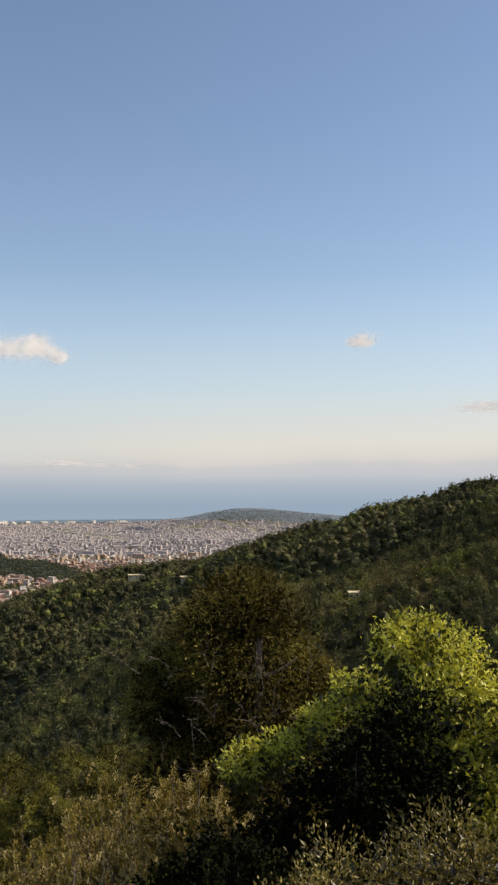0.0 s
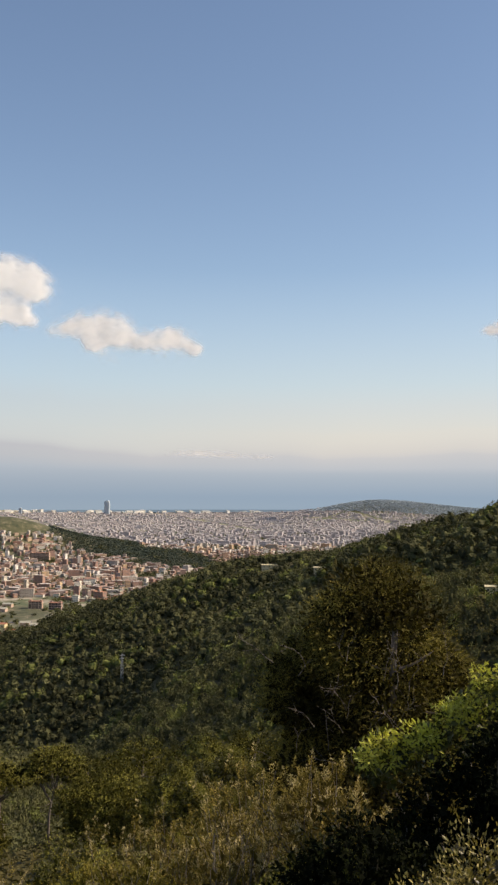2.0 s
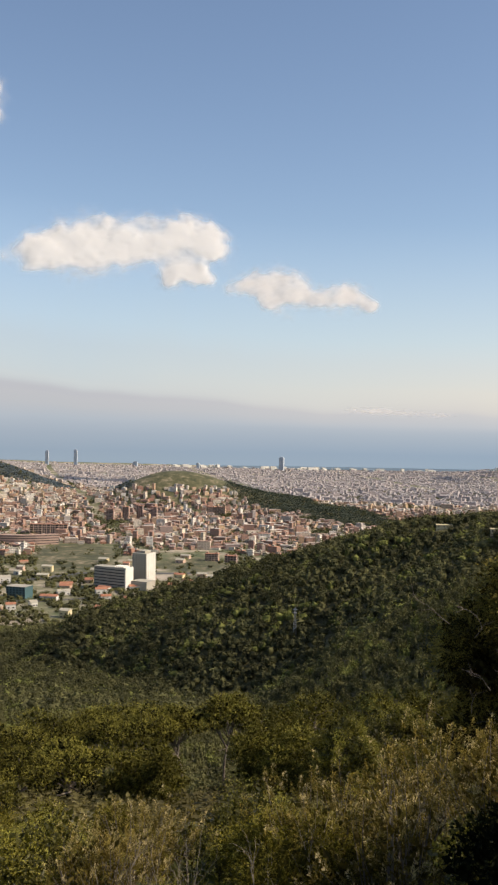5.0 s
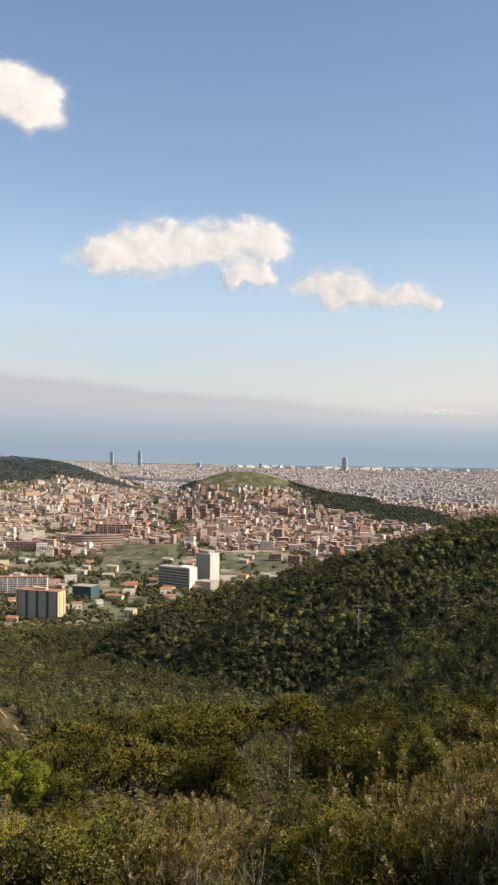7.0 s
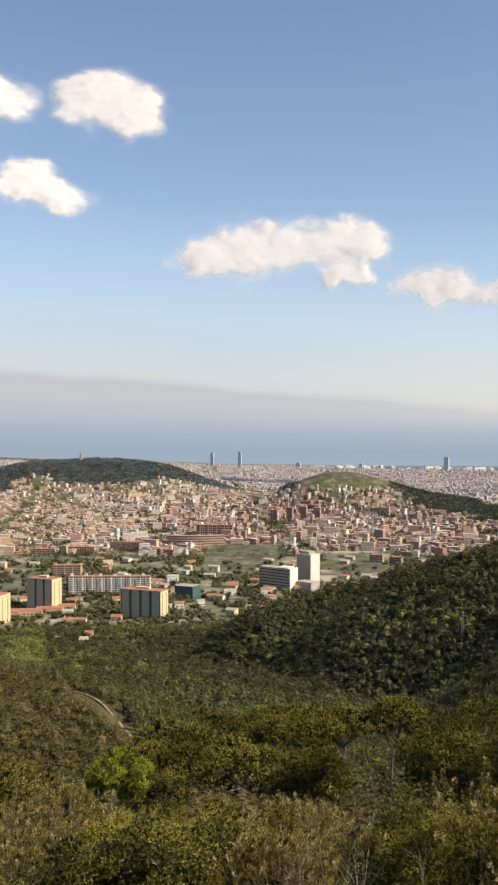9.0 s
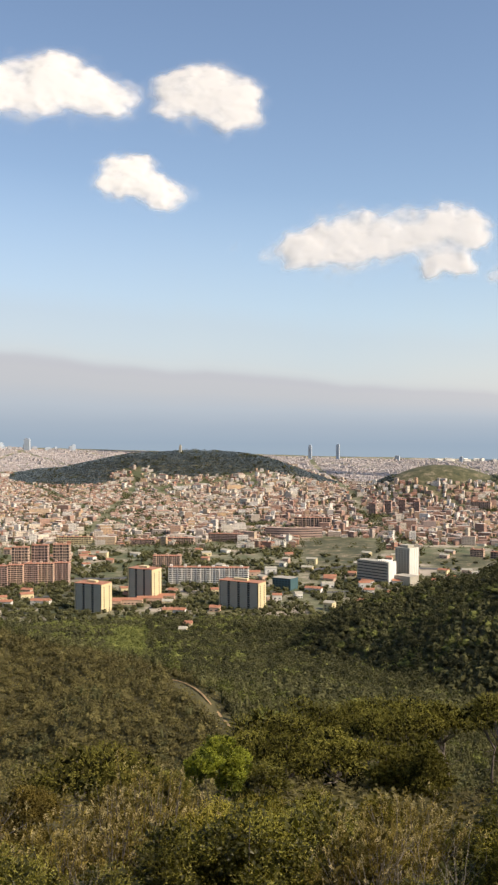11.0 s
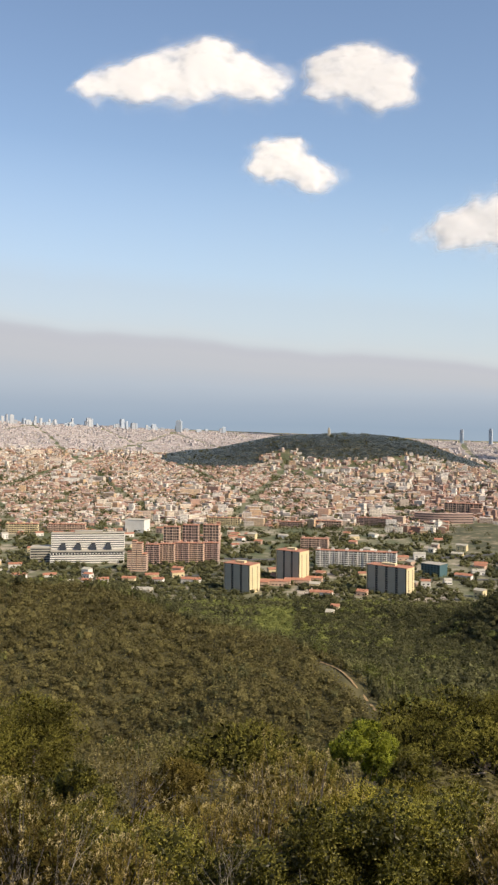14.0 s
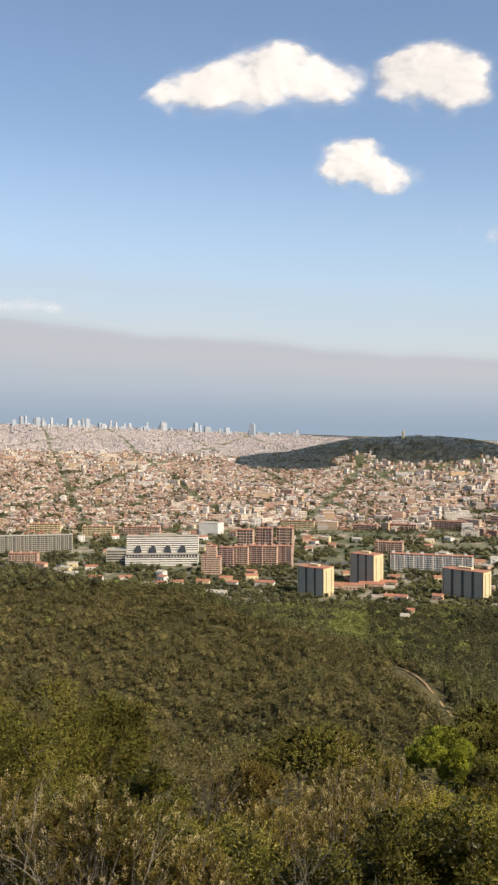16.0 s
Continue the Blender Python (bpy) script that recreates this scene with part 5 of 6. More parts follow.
for name, sel, wk, hk, mat, label, seed, kind in (
        ("near_woodland", close & (az >= -5), 0.9, 0.9, FOREST, "evergreen wood on the slope below", 77, "near"),
        ("near_scrub_woodland", close & (az < -5), 0.9, 0.9, FOREST_BROWN, "olive brown oak scrub on the slope below", 82, "near"),
        ("woodland", ~dry & ~conic & ~far_off & ~fresh & ~close, 1, 1, FOREST, "mixed evergreen wood covering the slopes", 51, "round"),
        ("pine_woodland", ~dry & conic & ~far_off & ~fresh & ~close, 0.75, 1.0, FOREST, "dark pines scattered through the wood", 52, "tall"),
        ("dry_scrub_woodland", dry & ~far_off & ~close, 1.05, 0.9, FOREST_BROWN, "brownish green oak scrub on the spur", 53, "round"),
        ("leafy_woodland", fresh & ~far_off & ~close & ~dry, 1, 0.95, FRESH, "fresh green broadleaved trees among the evergreens", 58, "round"),
        ("valley_grove", fresh & far_off & ~dry, 1.2, 1.1, FRESH, "fresh green trees in the valley below the towers", 60, "plain"),
        ("valley_woodland", far_off & (~fresh | dry), 1.18, 1.1, FOREST, "evergreen wood down to the city edge", 54, "plain")):
    forest(name, x[sel], y[sel], w[sel] * wk, h[sel] * hk, mat, label, seed, kind, 0.25, 0.42 if name == "dry_scrub_woodland" else 0.3 if mat is FOREST_BROWN else 0.32 if name == "valley_woodland" else 0.47)

# broad-crowned pines standing over the valley wood
x, y = scatter(640, 1190, 12.5, 83, -17, 6)
rng = np.random.default_rng(84)
az, r = np.degrees(np.arctan2(x, y)), np.hypot(x, y)
ok = in_view(x, y, 8.0) & (ripple(x, y, 120, 85) + 0.4 * rng.normal(size=len(x)) > -0.35) & (r < np.interp(az, [-17, 6], [1170, 1050]))
x, y = x[ok], y[ok]
forest("valley_pines", x, y, 8.0 + 4.5 * rng.random(len(x)), 5.8 + 2.4 * rng.random(len(x)), FOREST, "dark broad-crowned pines in the valley wood", 86, "round", -0.6, 0.12)

# continuous brush between the trees of the spur
x, y = scatter(150, 640, 3.0, 65, -46, -9)
az, r = np.degrees(np.arctan2(x, y)), np.hypot(x, y)
ok = in_view(x, y, 3.0) & (r < spur_edge(az) + 6)
for (a0, r0), (a1, r1) in zip(TRACK_LINE, TRACK_LINE[1:]):
    for s_ in np.linspace(0, 1, 9):
        tx, ty = (r0 + (r1 - r0) * s_) * math.sin(radians(a0 + (a1 - a0) * s_)), (r0 + (r1 - r0) * s_) * math.cos(radians(a0 + (a1 - a0) * s_))
        ok &= (np.hypot(x - tx, y - ty) > 2.2) & ((np.abs(x * ty - y * tx) / math.hypot(tx, ty) > 1.5) | (np.hypot(x, y) > math.hypot(tx, ty) + 2) | (np.hypot(x, y) < math.hypot(tx, ty) - 10))
x, y = x[ok], y[ok]
rng = np.random.default_rng(66)
forest("dry_brush", x, y, 3.3 + 1.8 * rng.random(len(x)), 2.2 + 2.2 * rng.random(len(x)), FOREST_BROWN, "fine olive brown brush covering the spur", 67, "brush", 0.1, 0.5)

# brush between the trees of the right-hand ridge
x, y = scatter(240, 720, 4.4, 78, 16, 42)
ok = in_view(x, y, 3.0)
x, y = x[ok], y[ok]
rng = np.random.default_rng(79)
forest("ridge_brush", x, y, 5.4 + 2.6 * rng.random(len(x)), 1.6 + 1.6 * rng.random(len(x)), FOREST_BROWN, "olive brush between the trees of the ridge", 80, "brush", 0.1, 0.3)

# undergrowth on the slope below the viewpoint
x, y = scatter(46, 160, 3.2, 45)
rng = np.random.default_rng(46)
forest("undergrowth", x, y, 2.4 + 2.2 * rng.random(len(x)), 0.9 + 1.2 * rng.random(len(x)), FOREST_BROWN, "dense olive brown scrub between the pines", 47, "bush", 0.25, 0.3)

# low scrub and dry grass tufts close under the viewpoint
x, y = scatter(7.5, 62, 1.15, 48)
rng = np.random.default_rng(49)
r = np.hypot(x, y)
low = rng.random(len(x)) < 0.5
w, h = (0.9 + 0.5 * rng.random(len(x))) * (1 + r / 80), (0.5 + 0.5 * rng.random(len(x))) * (1 + r / 90)
# tone kept low: the shade between the shrubs is put into leaf colour
forest("low_scrub", x[low], y[low], w[low], h[low] * 0.8, BROOM, "low olive scrub covering the ground", 55, "low", 0.0, 0.1)
forest("dry_ground_cover", x[~low], y[~low], w[~low], h[~low] * 0.8, HEATH, "dry brown ground cover between the shrubs", 56, "low", 0.0, 0.1)

# trees between the houses
x, y = scatter(1200, 3500, 10.5, 61)
az, r = np.degrees(np.arctan2(x, y)), np.hypot(x, y)
rng = np.random.default_rng(62)
ok = (ripple(x, y, 170, 63) + 1.0 * ripple(x, y, 48, 69) + 0.35 * rng.normal(size=len(x)) > np.interp(r, [1200, 1500, 1900, 2600, 3300], [-0.45, 0.0, 0.2, 0.4, 0.7])) | (ripple(x, y, 95, 24) > np.interp(r, [1900, 2600, 3300], [0.42, 0.5, 0.7])) | (ripple(x, y, 330, 22) > 0.66)
ok &= in_view(x, y, 10)
ok &= (hill(x, y, -0.6, 2900, 200, 170, 1) < 0.3) | (az < -3)
clear = ((np.abs(az + 6.2) < 2.2) & (r > 1650) & (r < 2050)) | ((np.abs(az - 0.6) < 2.0) & (r > 1640) & (r < 1960))
ok &= ~clear | ((rng.random(len(x)) < 0.3) & (ripple(x, y, 50, 68) > 0.1))
x, y = x[ok], y[ok]
r, w, h = np.hypot(x, y), 7 + 7 * rng.random(len(x)) ** 1.5, 4 + 5 * rng.random(len(x))
near = r < 1850
forest("town_trees", x[near], y[near], w[near], h[near], FOREST, "trees between the houses and roads", 64, "plain")
forest("street_trees", x[~near], y[~near], w[~near], h[~near] * 1.15, FOREST, "trees along the streets of the dense town", 88, "far")

# woods on the far hills
x, y = scatter(2230, 4700, 9.5, 71, -28, 34)
az, r = np.degrees(np.arctan2(x, y)), np.hypot(x, y)
ok = wooded(az, r, None) & ((hill(x, y, -0.6, 2900, 150, 160, 1, 2.2) < 0.35) | (az < -3.0) | (ripple(x, y, 60, 75) > 1.6)) & in_view(x, y, 12)
x, y, r = x[ok], y[ok], r[ok]
rng = np.random.default_rng(72)
w, h = 15 + 8 * rng.random(len(x)), 3.3 + 2.0 * rng.random(len(x))
north, park = (r < 3900) & (x < -150), (r < 3900) & (x >= -150)
forest("hilltop_woodland", x[north], y[north], w[north], h[north], HAZED_WOOD, "pine wood on the far hills, blued for haze", 73, "far")
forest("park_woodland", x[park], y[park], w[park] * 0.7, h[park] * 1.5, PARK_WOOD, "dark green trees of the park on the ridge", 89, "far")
forest("coast_hill_scrub", x[r >= 3900], y[r >= 3900], w[r >= 3900], h[r >= 3900] * 1.2, HAZED_SCRUB, "scrub on the hill by the sea, paled for haze", 74, "far")

# roads and a cutting laid on the land
def road(name, line, width, mat, label, lift=0.7):
    pts = []
    for (a0, r0), (a1, r1) in zip(line, line[1:]):
        for s in np.linspace(0, 1, 14)[:-1]:
            a, r = radians(a0 + (a1 - a0) * s), r0 + (r1 - r0) * s
            pts.append((r * math.sin(a), r * math.cos(a)))
    pts = np.array(pts)
    d = np.gradient(pts, axis=0)
    nrm = np.stack([-d[:, 1], d[:, 0]], -1)
    nrm /= np.linalg.norm(nrm, axis=1, keepdims=True)
    V = np.concatenate([pts + nrm * width / 2, pts - nrm * width / 2])
    z = EYE.z + land(V[:, 0], V[:, 1]) + lift
    n = len(pts)
    F = [(i, i + 1, n + i + 1, n + i) for i in range(n - 1)]
    return tagged(new(name, mesh_from(name, np.column_stack([V, z]), F, [mat])), label, "road", kind="structure")


road("road", [(-42, 1560), (-30, 1540), (-20, 1535), (-10, 1560), (-6, 1640), (2, 1640)], 16, ASPHALT, "wide grey ring road at the edge of the city")
road("road", [(-34, 1380), (-27, 1370), (-21, 1400), (-14, 1400), (-8, 1390), (-4, 1420)], 9, ASPHALT, "grey street in front of the towers")
road("track", TRACK_LINE, 1.1, TRACK, "bare ochre track cut into the spur", 0.35)
road("track", RIDGE_TRACK, 4.0, TRACK, "pale track along the wooded slope", 0.8)


def hillside_house(az, r, W, label):
    p = spot(az, r)
    t = thing("hillside_house", p, label, "house", "", -az)
    part("wall", boxes_mesh("wall", [(-W / 2, -3, -3, W / 2, 3, 2.1)], CREAM, 0.05), t)
    part("roof", boxes_mesh("roof", [(-W / 2 - 0.4, -3.4, 2.1, W / 2 + 0.4, 3.4, 2.4)], CREAM, 0.08), t)
    win = boxes_mesh("window", [(-0.4, -0.08, 0, 0.4, 0.08, 0.8)], DARK)
    for k in range(3):
        part("window", win, t).location = (-W / 3 + k * W / 3, -3.02, 0.6)


for h_ in HOUSES:
    hillside_house(*h_)


# ---- plants near the viewpoint ----
def limb(rng, p0, d, length, r0, bend=0.25, n=6):
    pts, d = [np.array(p0, float)], np.array(d, float)
    d /= np.linalg.norm(d)
    for _ in range(n - 1):
        d = d + rng.normal(size=3) * bend
        d /= np.linalg.norm(d)
        pts.append(pts[-1] + d * length / (n - 1))
    return np.array(pts), np.linspace(r0, r0 * 0.35, n)


def pine(name, at, height, spread, mat, label, seed, flat=True, lean=0.05, tufts=1700, tuft=0.3, group="", bare=8, tone=0.5):
    """A pine: bent trunk, limbs, needle tufts in clumps, and some bare branches."""
    rng = np.random.default_rng(seed)
    t = thing(name, at, label, "tree", group)
    trunk = limb(rng, (0, 0, -0.6), (lean, lean * 0.5, 1), height * 0.88, 0.022 * height, 0.09, 9)
    part("trunk", tubes_mesh("trunk", [trunk], BARK, 8), t)
    limbs, clumps = [], []
    n = 15
    for k in range(n):
        s = (0.45 if flat else 0.2) + (0.55 if flat else 0.78) * k / (n - 1)
        q = trunk[0][min(8, int(s * 8))]
        a = k * 2.4 + rng.random()
        reach_ = spread * 0.5 * ((0.65 + 0.35 * rng.random()) if flat else (1.05 - 0.75 * s) * (0.8 + 0.4 * rng.random()))
        up = 0.5 if flat else 0.25
        L = limb(rng, q, (math.cos(a), math.sin(a), up), reach_ * 1.1, 0.008 * height * (1.2 - s * 0.6), 0.16, 6)
        limbs.append(L)
        clumps.append((L[0][-1], spread * (0.17 if flat else 0.16)))
        clumps.append((L[0][3] + rng.normal(size=3) * 0.1 * spread, spread * 0.13))
    clumps.append((trunk[0][-1], spread * 0.2))
    if not flat:
        u = unit(34, rng)
        c = np.array([0, 0, height * 0.55]) + u * np.array([spread * 0.42, spread * 0.42, height * 0.4]) * (0.6 + 0.4 * rng.random((34, 1)))
        clumps += [(q, spread * 0.12) for q in c]
    for L in limbs:
        part("limb", tubes_mesh("limb", [L], BARK, 5), t)
    for k in range(bare):
        L = limbs[rng.integers(0, n)]
        q = L[0][rng.integers(1, 5)]
        twig = limb(rng, q, unit(1, rng)[0] + np.array([0, -0.6, 0.4]), spread * 0.3, 0.012, 0.25, 5)
        part("dead_branch", tubes_mesh("dead_branch", [twig], BARK, 4), t, "bare pale branch")
    Q, T = [], []
    for c, rad in clumps:
        if tufts < 30000:
            # core needles get a low tint, darkening the crown's inside as shade
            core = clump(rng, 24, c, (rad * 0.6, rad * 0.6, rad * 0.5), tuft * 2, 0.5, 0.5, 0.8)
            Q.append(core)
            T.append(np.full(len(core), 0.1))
        m = max(12, int(tufts / len(clumps)))
        Q.append(clump(rng, m, c, (rad * 1.25, rad * 1.25, rad * (0.45 if flat else 0.9)), tuft, 0.3, 0.6, 0.5))
        T.append(np.full(m, np.clip(tone + 0.22 * rng.normal(), 0, 1)))
    part("crown", leaves_mesh("crown", np.concatenate(Q), mat, np.concatenate(T)), t)
    return t


def leafy_shrub(name, at, lobes, mat, label, seed, leaf=0.045, density=1500, stems=5, group="", slim=0.45, category="shrub", up=0.0, blossom=0.0, sub=6, turn=0.0, tone=0.42, heart=2.6):
    """A shrub: stems fanning from the foot, leaves in uneven clumps (right, away, up, radius); up: how upright the leaves stand."""
    rng = np.random.default_rng(seed)
    t = thing(name, at, label, category, group, turn)
    for k in range(stems):
        lx, ly, lz, lr = lobes[k % len(lobes)]
        end = np.array([lx, ly, lz]) + rng.normal(size=3) * lr * 0.35
        mid = end * 0.5 + rng.normal(size=3) * 0.12 * lr
        part("stem", tubes_mesh("stem", [([(0.1 * rng.normal(), 0.1 * rng.normal(), -0.5), mid, end], [0.03, 0.02, 0.005])], TWIG, 5), t)
    Q, T, B = [], [], []
    for lx, ly, lz, lr in lobes:
        # core leaves take the darkest tint: shade within the bush, put into colour
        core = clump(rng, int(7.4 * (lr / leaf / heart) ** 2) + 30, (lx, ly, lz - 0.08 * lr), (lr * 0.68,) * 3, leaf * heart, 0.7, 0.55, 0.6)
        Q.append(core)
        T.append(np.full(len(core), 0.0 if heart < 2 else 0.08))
        u = unit(sub, rng)
        u[:, 2] = np.abs(u[:, 2]) * 1.1 - 0.25
        c = np.array([lx, ly, lz]) + u * lr * 0.8 * (0.55 + 0.45 * rng.random((sub, 1)))
        for k in range(sub):
            m = int(density * lr ** 2 / sub)
            cr = lr * (0.28 + 0.2 * rng.random()) * (0.8 if sub > 15 else 1.0)
            q = clump(rng, m, c[k], (cr, cr, cr * (0.85 + 0.5 * up)), leaf, slim, 0.6, 0.55)
            if up:
                p = q[:, 0] * 1.0
                d = (q[:, 2] - q[:, 0]) * (1 - up) + np.array([0, 0, leaf * up])
                q = diamonds(p, d, unit(m, rng), np.linalg.norm(q[:, 2] - q[:, 0], axis=1), leaf * slim * np.ones(m))
            Q.append(q)
            T.append(np.clip(tone + 0.26 * rng.normal() + 0.1 * rng.normal(size=m), 0, 1))
            if rng.random() < blossom:
                for _ in range(5):
                    b = int(m * 0.05) + 4
                    tip = c[k] + np.array([rng.normal() * cr * 0.5, rng.normal() * cr * 0.5, cr * (0.9 + 0.3 * rng.random())])
                    p = tip + rng.normal(size=(b, 3)) * np.array([0.018, 0.018, 0.05])
                    B.append(diamonds(p, rng.normal(size=(b, 3)) * 0.5 + np.array([0, 0, 1]), unit(b, rng), 0.025 + 0.015 * rng.random(b), np.full(b, 0.014)))
    part("leaves", leaves_mesh("leaves", np.concatenate(Q), mat, np.concatenate(T)), t)
    if B:
        q = np.concatenate(B)
        part("blossom", leaves_mesh("blossom", q, BLOSSOM, rng.random(len(q))), t, "faded cream blossom")
    return t


def heath_shrub(name, at, height, wide, label, seed, near=True, group="", blossom=0.35, mat=None, plumes=0, length=0.24):
    """Tree heath: bare stems fanning up, each twig ending in an upright plume of fine leaves with a faded tip."""
    rng = np.random.default_rng(seed)
    t = thing(name, at, label, "shrub", group)
    n, m, big = (int(110 * wide * wide ** 0.5), 52, 0.85) if near else (90, 18, 1.6)
    n = plumes or n
    dome = min(0.6 * height, 0.55 * wide)
    u = unit(n, rng)
    u[:, 2] = np.abs(u[:, 2]) * 1.15 - 0.15
    lump = 1 + 0.3 * np.sin(u[:, 0] * 6 + seed) * np.cos(u[:, 1] * 6 + seed * 2) + 0.14 * np.sin(u[:, 2] * 8 + seed)
    rad = (0.5 + 0.5 * rng.random(n) ** 0.5) * lump
    tip = np.stack([u[:, 0] * wide / 2 * rad, u[:, 1] * wide / 2 * rad, height - dome + u[:, 2] * dome * rad], -1)
    d = u * 0.55 + np.array([0, 0, 0.9]) + rng.normal(size=(n, 3)) * 0.16
    d /= np.linalg.norm(d, axis=1, keepdims=True)
    L = length * big ** 0.5 * (0.7 + 0.6 * rng.random(n))
    k = np.repeat(np.arange(n), m)
    s_ = rng.random(n * m)
    side = np.cross(d[k], unit(n * m, rng))
    side /= np.linalg.norm(side, axis=1, keepdims=True) + 1e-9
    fat = 0.055 * big * (1 - 0.65 * s_) * (0.4 + 0.6 * rng.random(n * m))
    p = tip[k] + d[k] * ((s_ - 0.75) * L[k])[:, None] + side * fat[:, None]
    leaf = 0.034 * big * (0.6 + 0.8 * rng.random(n * m))
    q = diamonds(p, d[k] * 0.8 + side * 0.8, side + unit(n * m, rng) * 0.5, leaf, leaf * 0.36)
    tint = np.clip(0.02 + 0.55 * s_ + 0.25 * rng.random(n)[k] + 0.12 * rng.normal(size=n * m), 0, 1)
    pale = (rng.random(n) < blossom)[k] & (s_ > 0.5)
    # inner leaves tinted low, so the gaps between plumes are coloured as shade
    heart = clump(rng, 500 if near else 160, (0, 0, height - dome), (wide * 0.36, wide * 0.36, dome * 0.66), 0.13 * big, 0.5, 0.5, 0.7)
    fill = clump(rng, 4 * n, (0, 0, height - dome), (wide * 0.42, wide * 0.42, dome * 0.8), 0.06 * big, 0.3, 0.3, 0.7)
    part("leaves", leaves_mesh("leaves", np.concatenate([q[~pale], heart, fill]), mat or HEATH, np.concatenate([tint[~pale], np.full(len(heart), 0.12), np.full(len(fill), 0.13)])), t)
    if pale.any():
        part("blossom", leaves_mesh("blossom", q[pale], BLOSSOM, tint[pale]), t, "faded cream blossom")
    foot = rng.normal(size=(5, 3)) * np.array([0.12, 0.12, 0]) * wide
    ends = tip[rng.integers(0, n, 5)]
    forks = []
    for i in range(5):
        mid = foot[i] * 0.6 + ends[i] * 0.4 + rng.normal(size=3) * 0.05
        mid[2] = (height - dome) * 0.8
        part("stem", tubes_mesh("stem", [([foot[i] - np.array([0, 0, 0.6]), mid, ends[i] * 0.9 + mid * 0.1], [0.035, 0.024, 0.008])], TWIG, 5), t)
        forks.append(mid)
    lines = []
    for i in rng.permutation(n)[: (70 if near else 16)]:
        f = forks[int(np.argmin([np.hypot(*(tip[i] - q_)[:2]) for q_ in forks]))]
        mid = f * 0.45 + tip[i] * 0.55 + rng.normal(size=3) * 0.05
        lines.append(([f, mid, tip[i]], [0.009 * big, 0.007 * big, 0.003 * big]))
    part("brushwood", tubes_mesh("brushwood", lines, TWIG, 3), t, "fine bare grey twigs")
    return t


def umbrella_pine(at, height, wide, thick, label, seed, group=""):
    """A flat-topped pine: crooked bare trunk that forks, and flattened pads of needles on the forks."""
    rng = np.random.default_rng(seed)
    t = thing("pine_tree", at, label, "tree", group)
    trunk = limb(rng, (0, 0, -0.8), (0.12 * rng.normal(), 0.12 * rng.normal(), 1), (height - thick) * 0.95, 0.17, 0.1, 8)
    part("trunk", tubes_mesh("trunk", [trunk], BARK, 7), t)
    top = trunk[0][-1]
    Q, T = [], []
    n = 13
    for k in range(n):
        rr, a = math.sqrt((k + 0.4) / n) * wide * 0.4, k * 2.4 + rng.random() * 0.8
        c = np.array([top[0] + math.cos(a) * rr, top[1] + math.sin(a) * rr, height - thick * (0.3 + 0.55 * (rr / (wide * 0.4)) ** 2) + rng.normal() * 0.14 * thick])
        s0 = trunk[0][-1 if k % 3 else -2]
        mid = s0 * 0.5 + c * 0.5 + np.array([0, 0, -0.18 * thick]) + rng.normal(size=3) * 0.15
        part("limb", tubes_mesh("limb", [([s0, mid, c], [0.085, 0.06, 0.03])], BARK, 5), t)
        rad = wide * (0.15 + 0.06 * rng.random())
        core = clump(rng, 60, c, (rad * 0.85, rad * 0.85, thick * 0.12), 0.5, 0.6, 0.5, 0.8)
        m = 420
        tufts = clump(rng, m, c + np.array([0, 0, thick * 0.06]), (rad * 1.1, rad * 1.1, thick * 0.26), 0.22, 0.3, 0.75, 0.35)
        Q += [core, tufts]
        # dark cores and paler upper tufts: top light and under-shade put into tint
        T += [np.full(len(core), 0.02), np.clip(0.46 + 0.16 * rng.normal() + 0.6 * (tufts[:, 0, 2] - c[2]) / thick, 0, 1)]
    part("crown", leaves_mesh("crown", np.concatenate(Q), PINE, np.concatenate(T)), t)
    for k in range(5):
        s0 = trunk[0][4 + k % 4]
        tw = limb(rng, s0, unit(1, rng)[0] + np.array([0, 0, 0.3]), wide * 0.25, 0.03, 0.3, 5)
        part("dead_branch", tubes_mesh("dead_branch", [tw], BARK, 4), t, "bare pale branch")
    return t


# the large rust-tinged pine beside the viewpoint, with pale dead branches on its near side
pine_at = spot(20.6, 36)
big_h = EYE.z + 36 * math.tan(radians(-4.6)) - pine_at.z
big_pine = pine("pine_tree", pine_at, big_h, 7.4, PINE_BROWN, "tall rust-tinged pine with bare inner branches", 101, False, 0.02, 13000, 0.11, "", 10)
rng = np.random.default_rng(111)
BODY = [((0.0, 0, big_h * 0.62), (2.7, 2.7, big_h * 0.22)), ((-0.3, 0, big_h * 0.38), (3.5, 3.0, big_h * 0.22)), ((0.3, 0, big_h * 0.8), (2.6, 2.3, big_h * 0.18)), ((1.9, -0.4, big_h * 0.6), (2.1, 1.9, big_h * 0.17)), ((-1.8, 0.3, big_h * 0.63), (1.9, 1.8, big_h * 0.16)), ((2.3, 0.2, big_h * 0.42), (2.0, 1.9, big_h * 0.15))]
# heart leaves at zero tint: the crown's inner shade is in their colour
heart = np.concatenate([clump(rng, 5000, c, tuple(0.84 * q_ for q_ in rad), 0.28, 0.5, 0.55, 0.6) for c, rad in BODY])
part("inner_crown", leaves_mesh("inner_crown", heart, PINE_BROWN, np.zeros(len(heart))), big_pine, "dense heart of the crown, leaves coloured dark for shade")
outer = []
for c, rad in BODY:
    for u in unit(34, rng):
        outer.append(clump(rng, 520, np.array(c) + u * np.array(rad) * 0.86, (0.78, 0.78, 0.55), 0.105, 0.28, 0.6, 0.5))
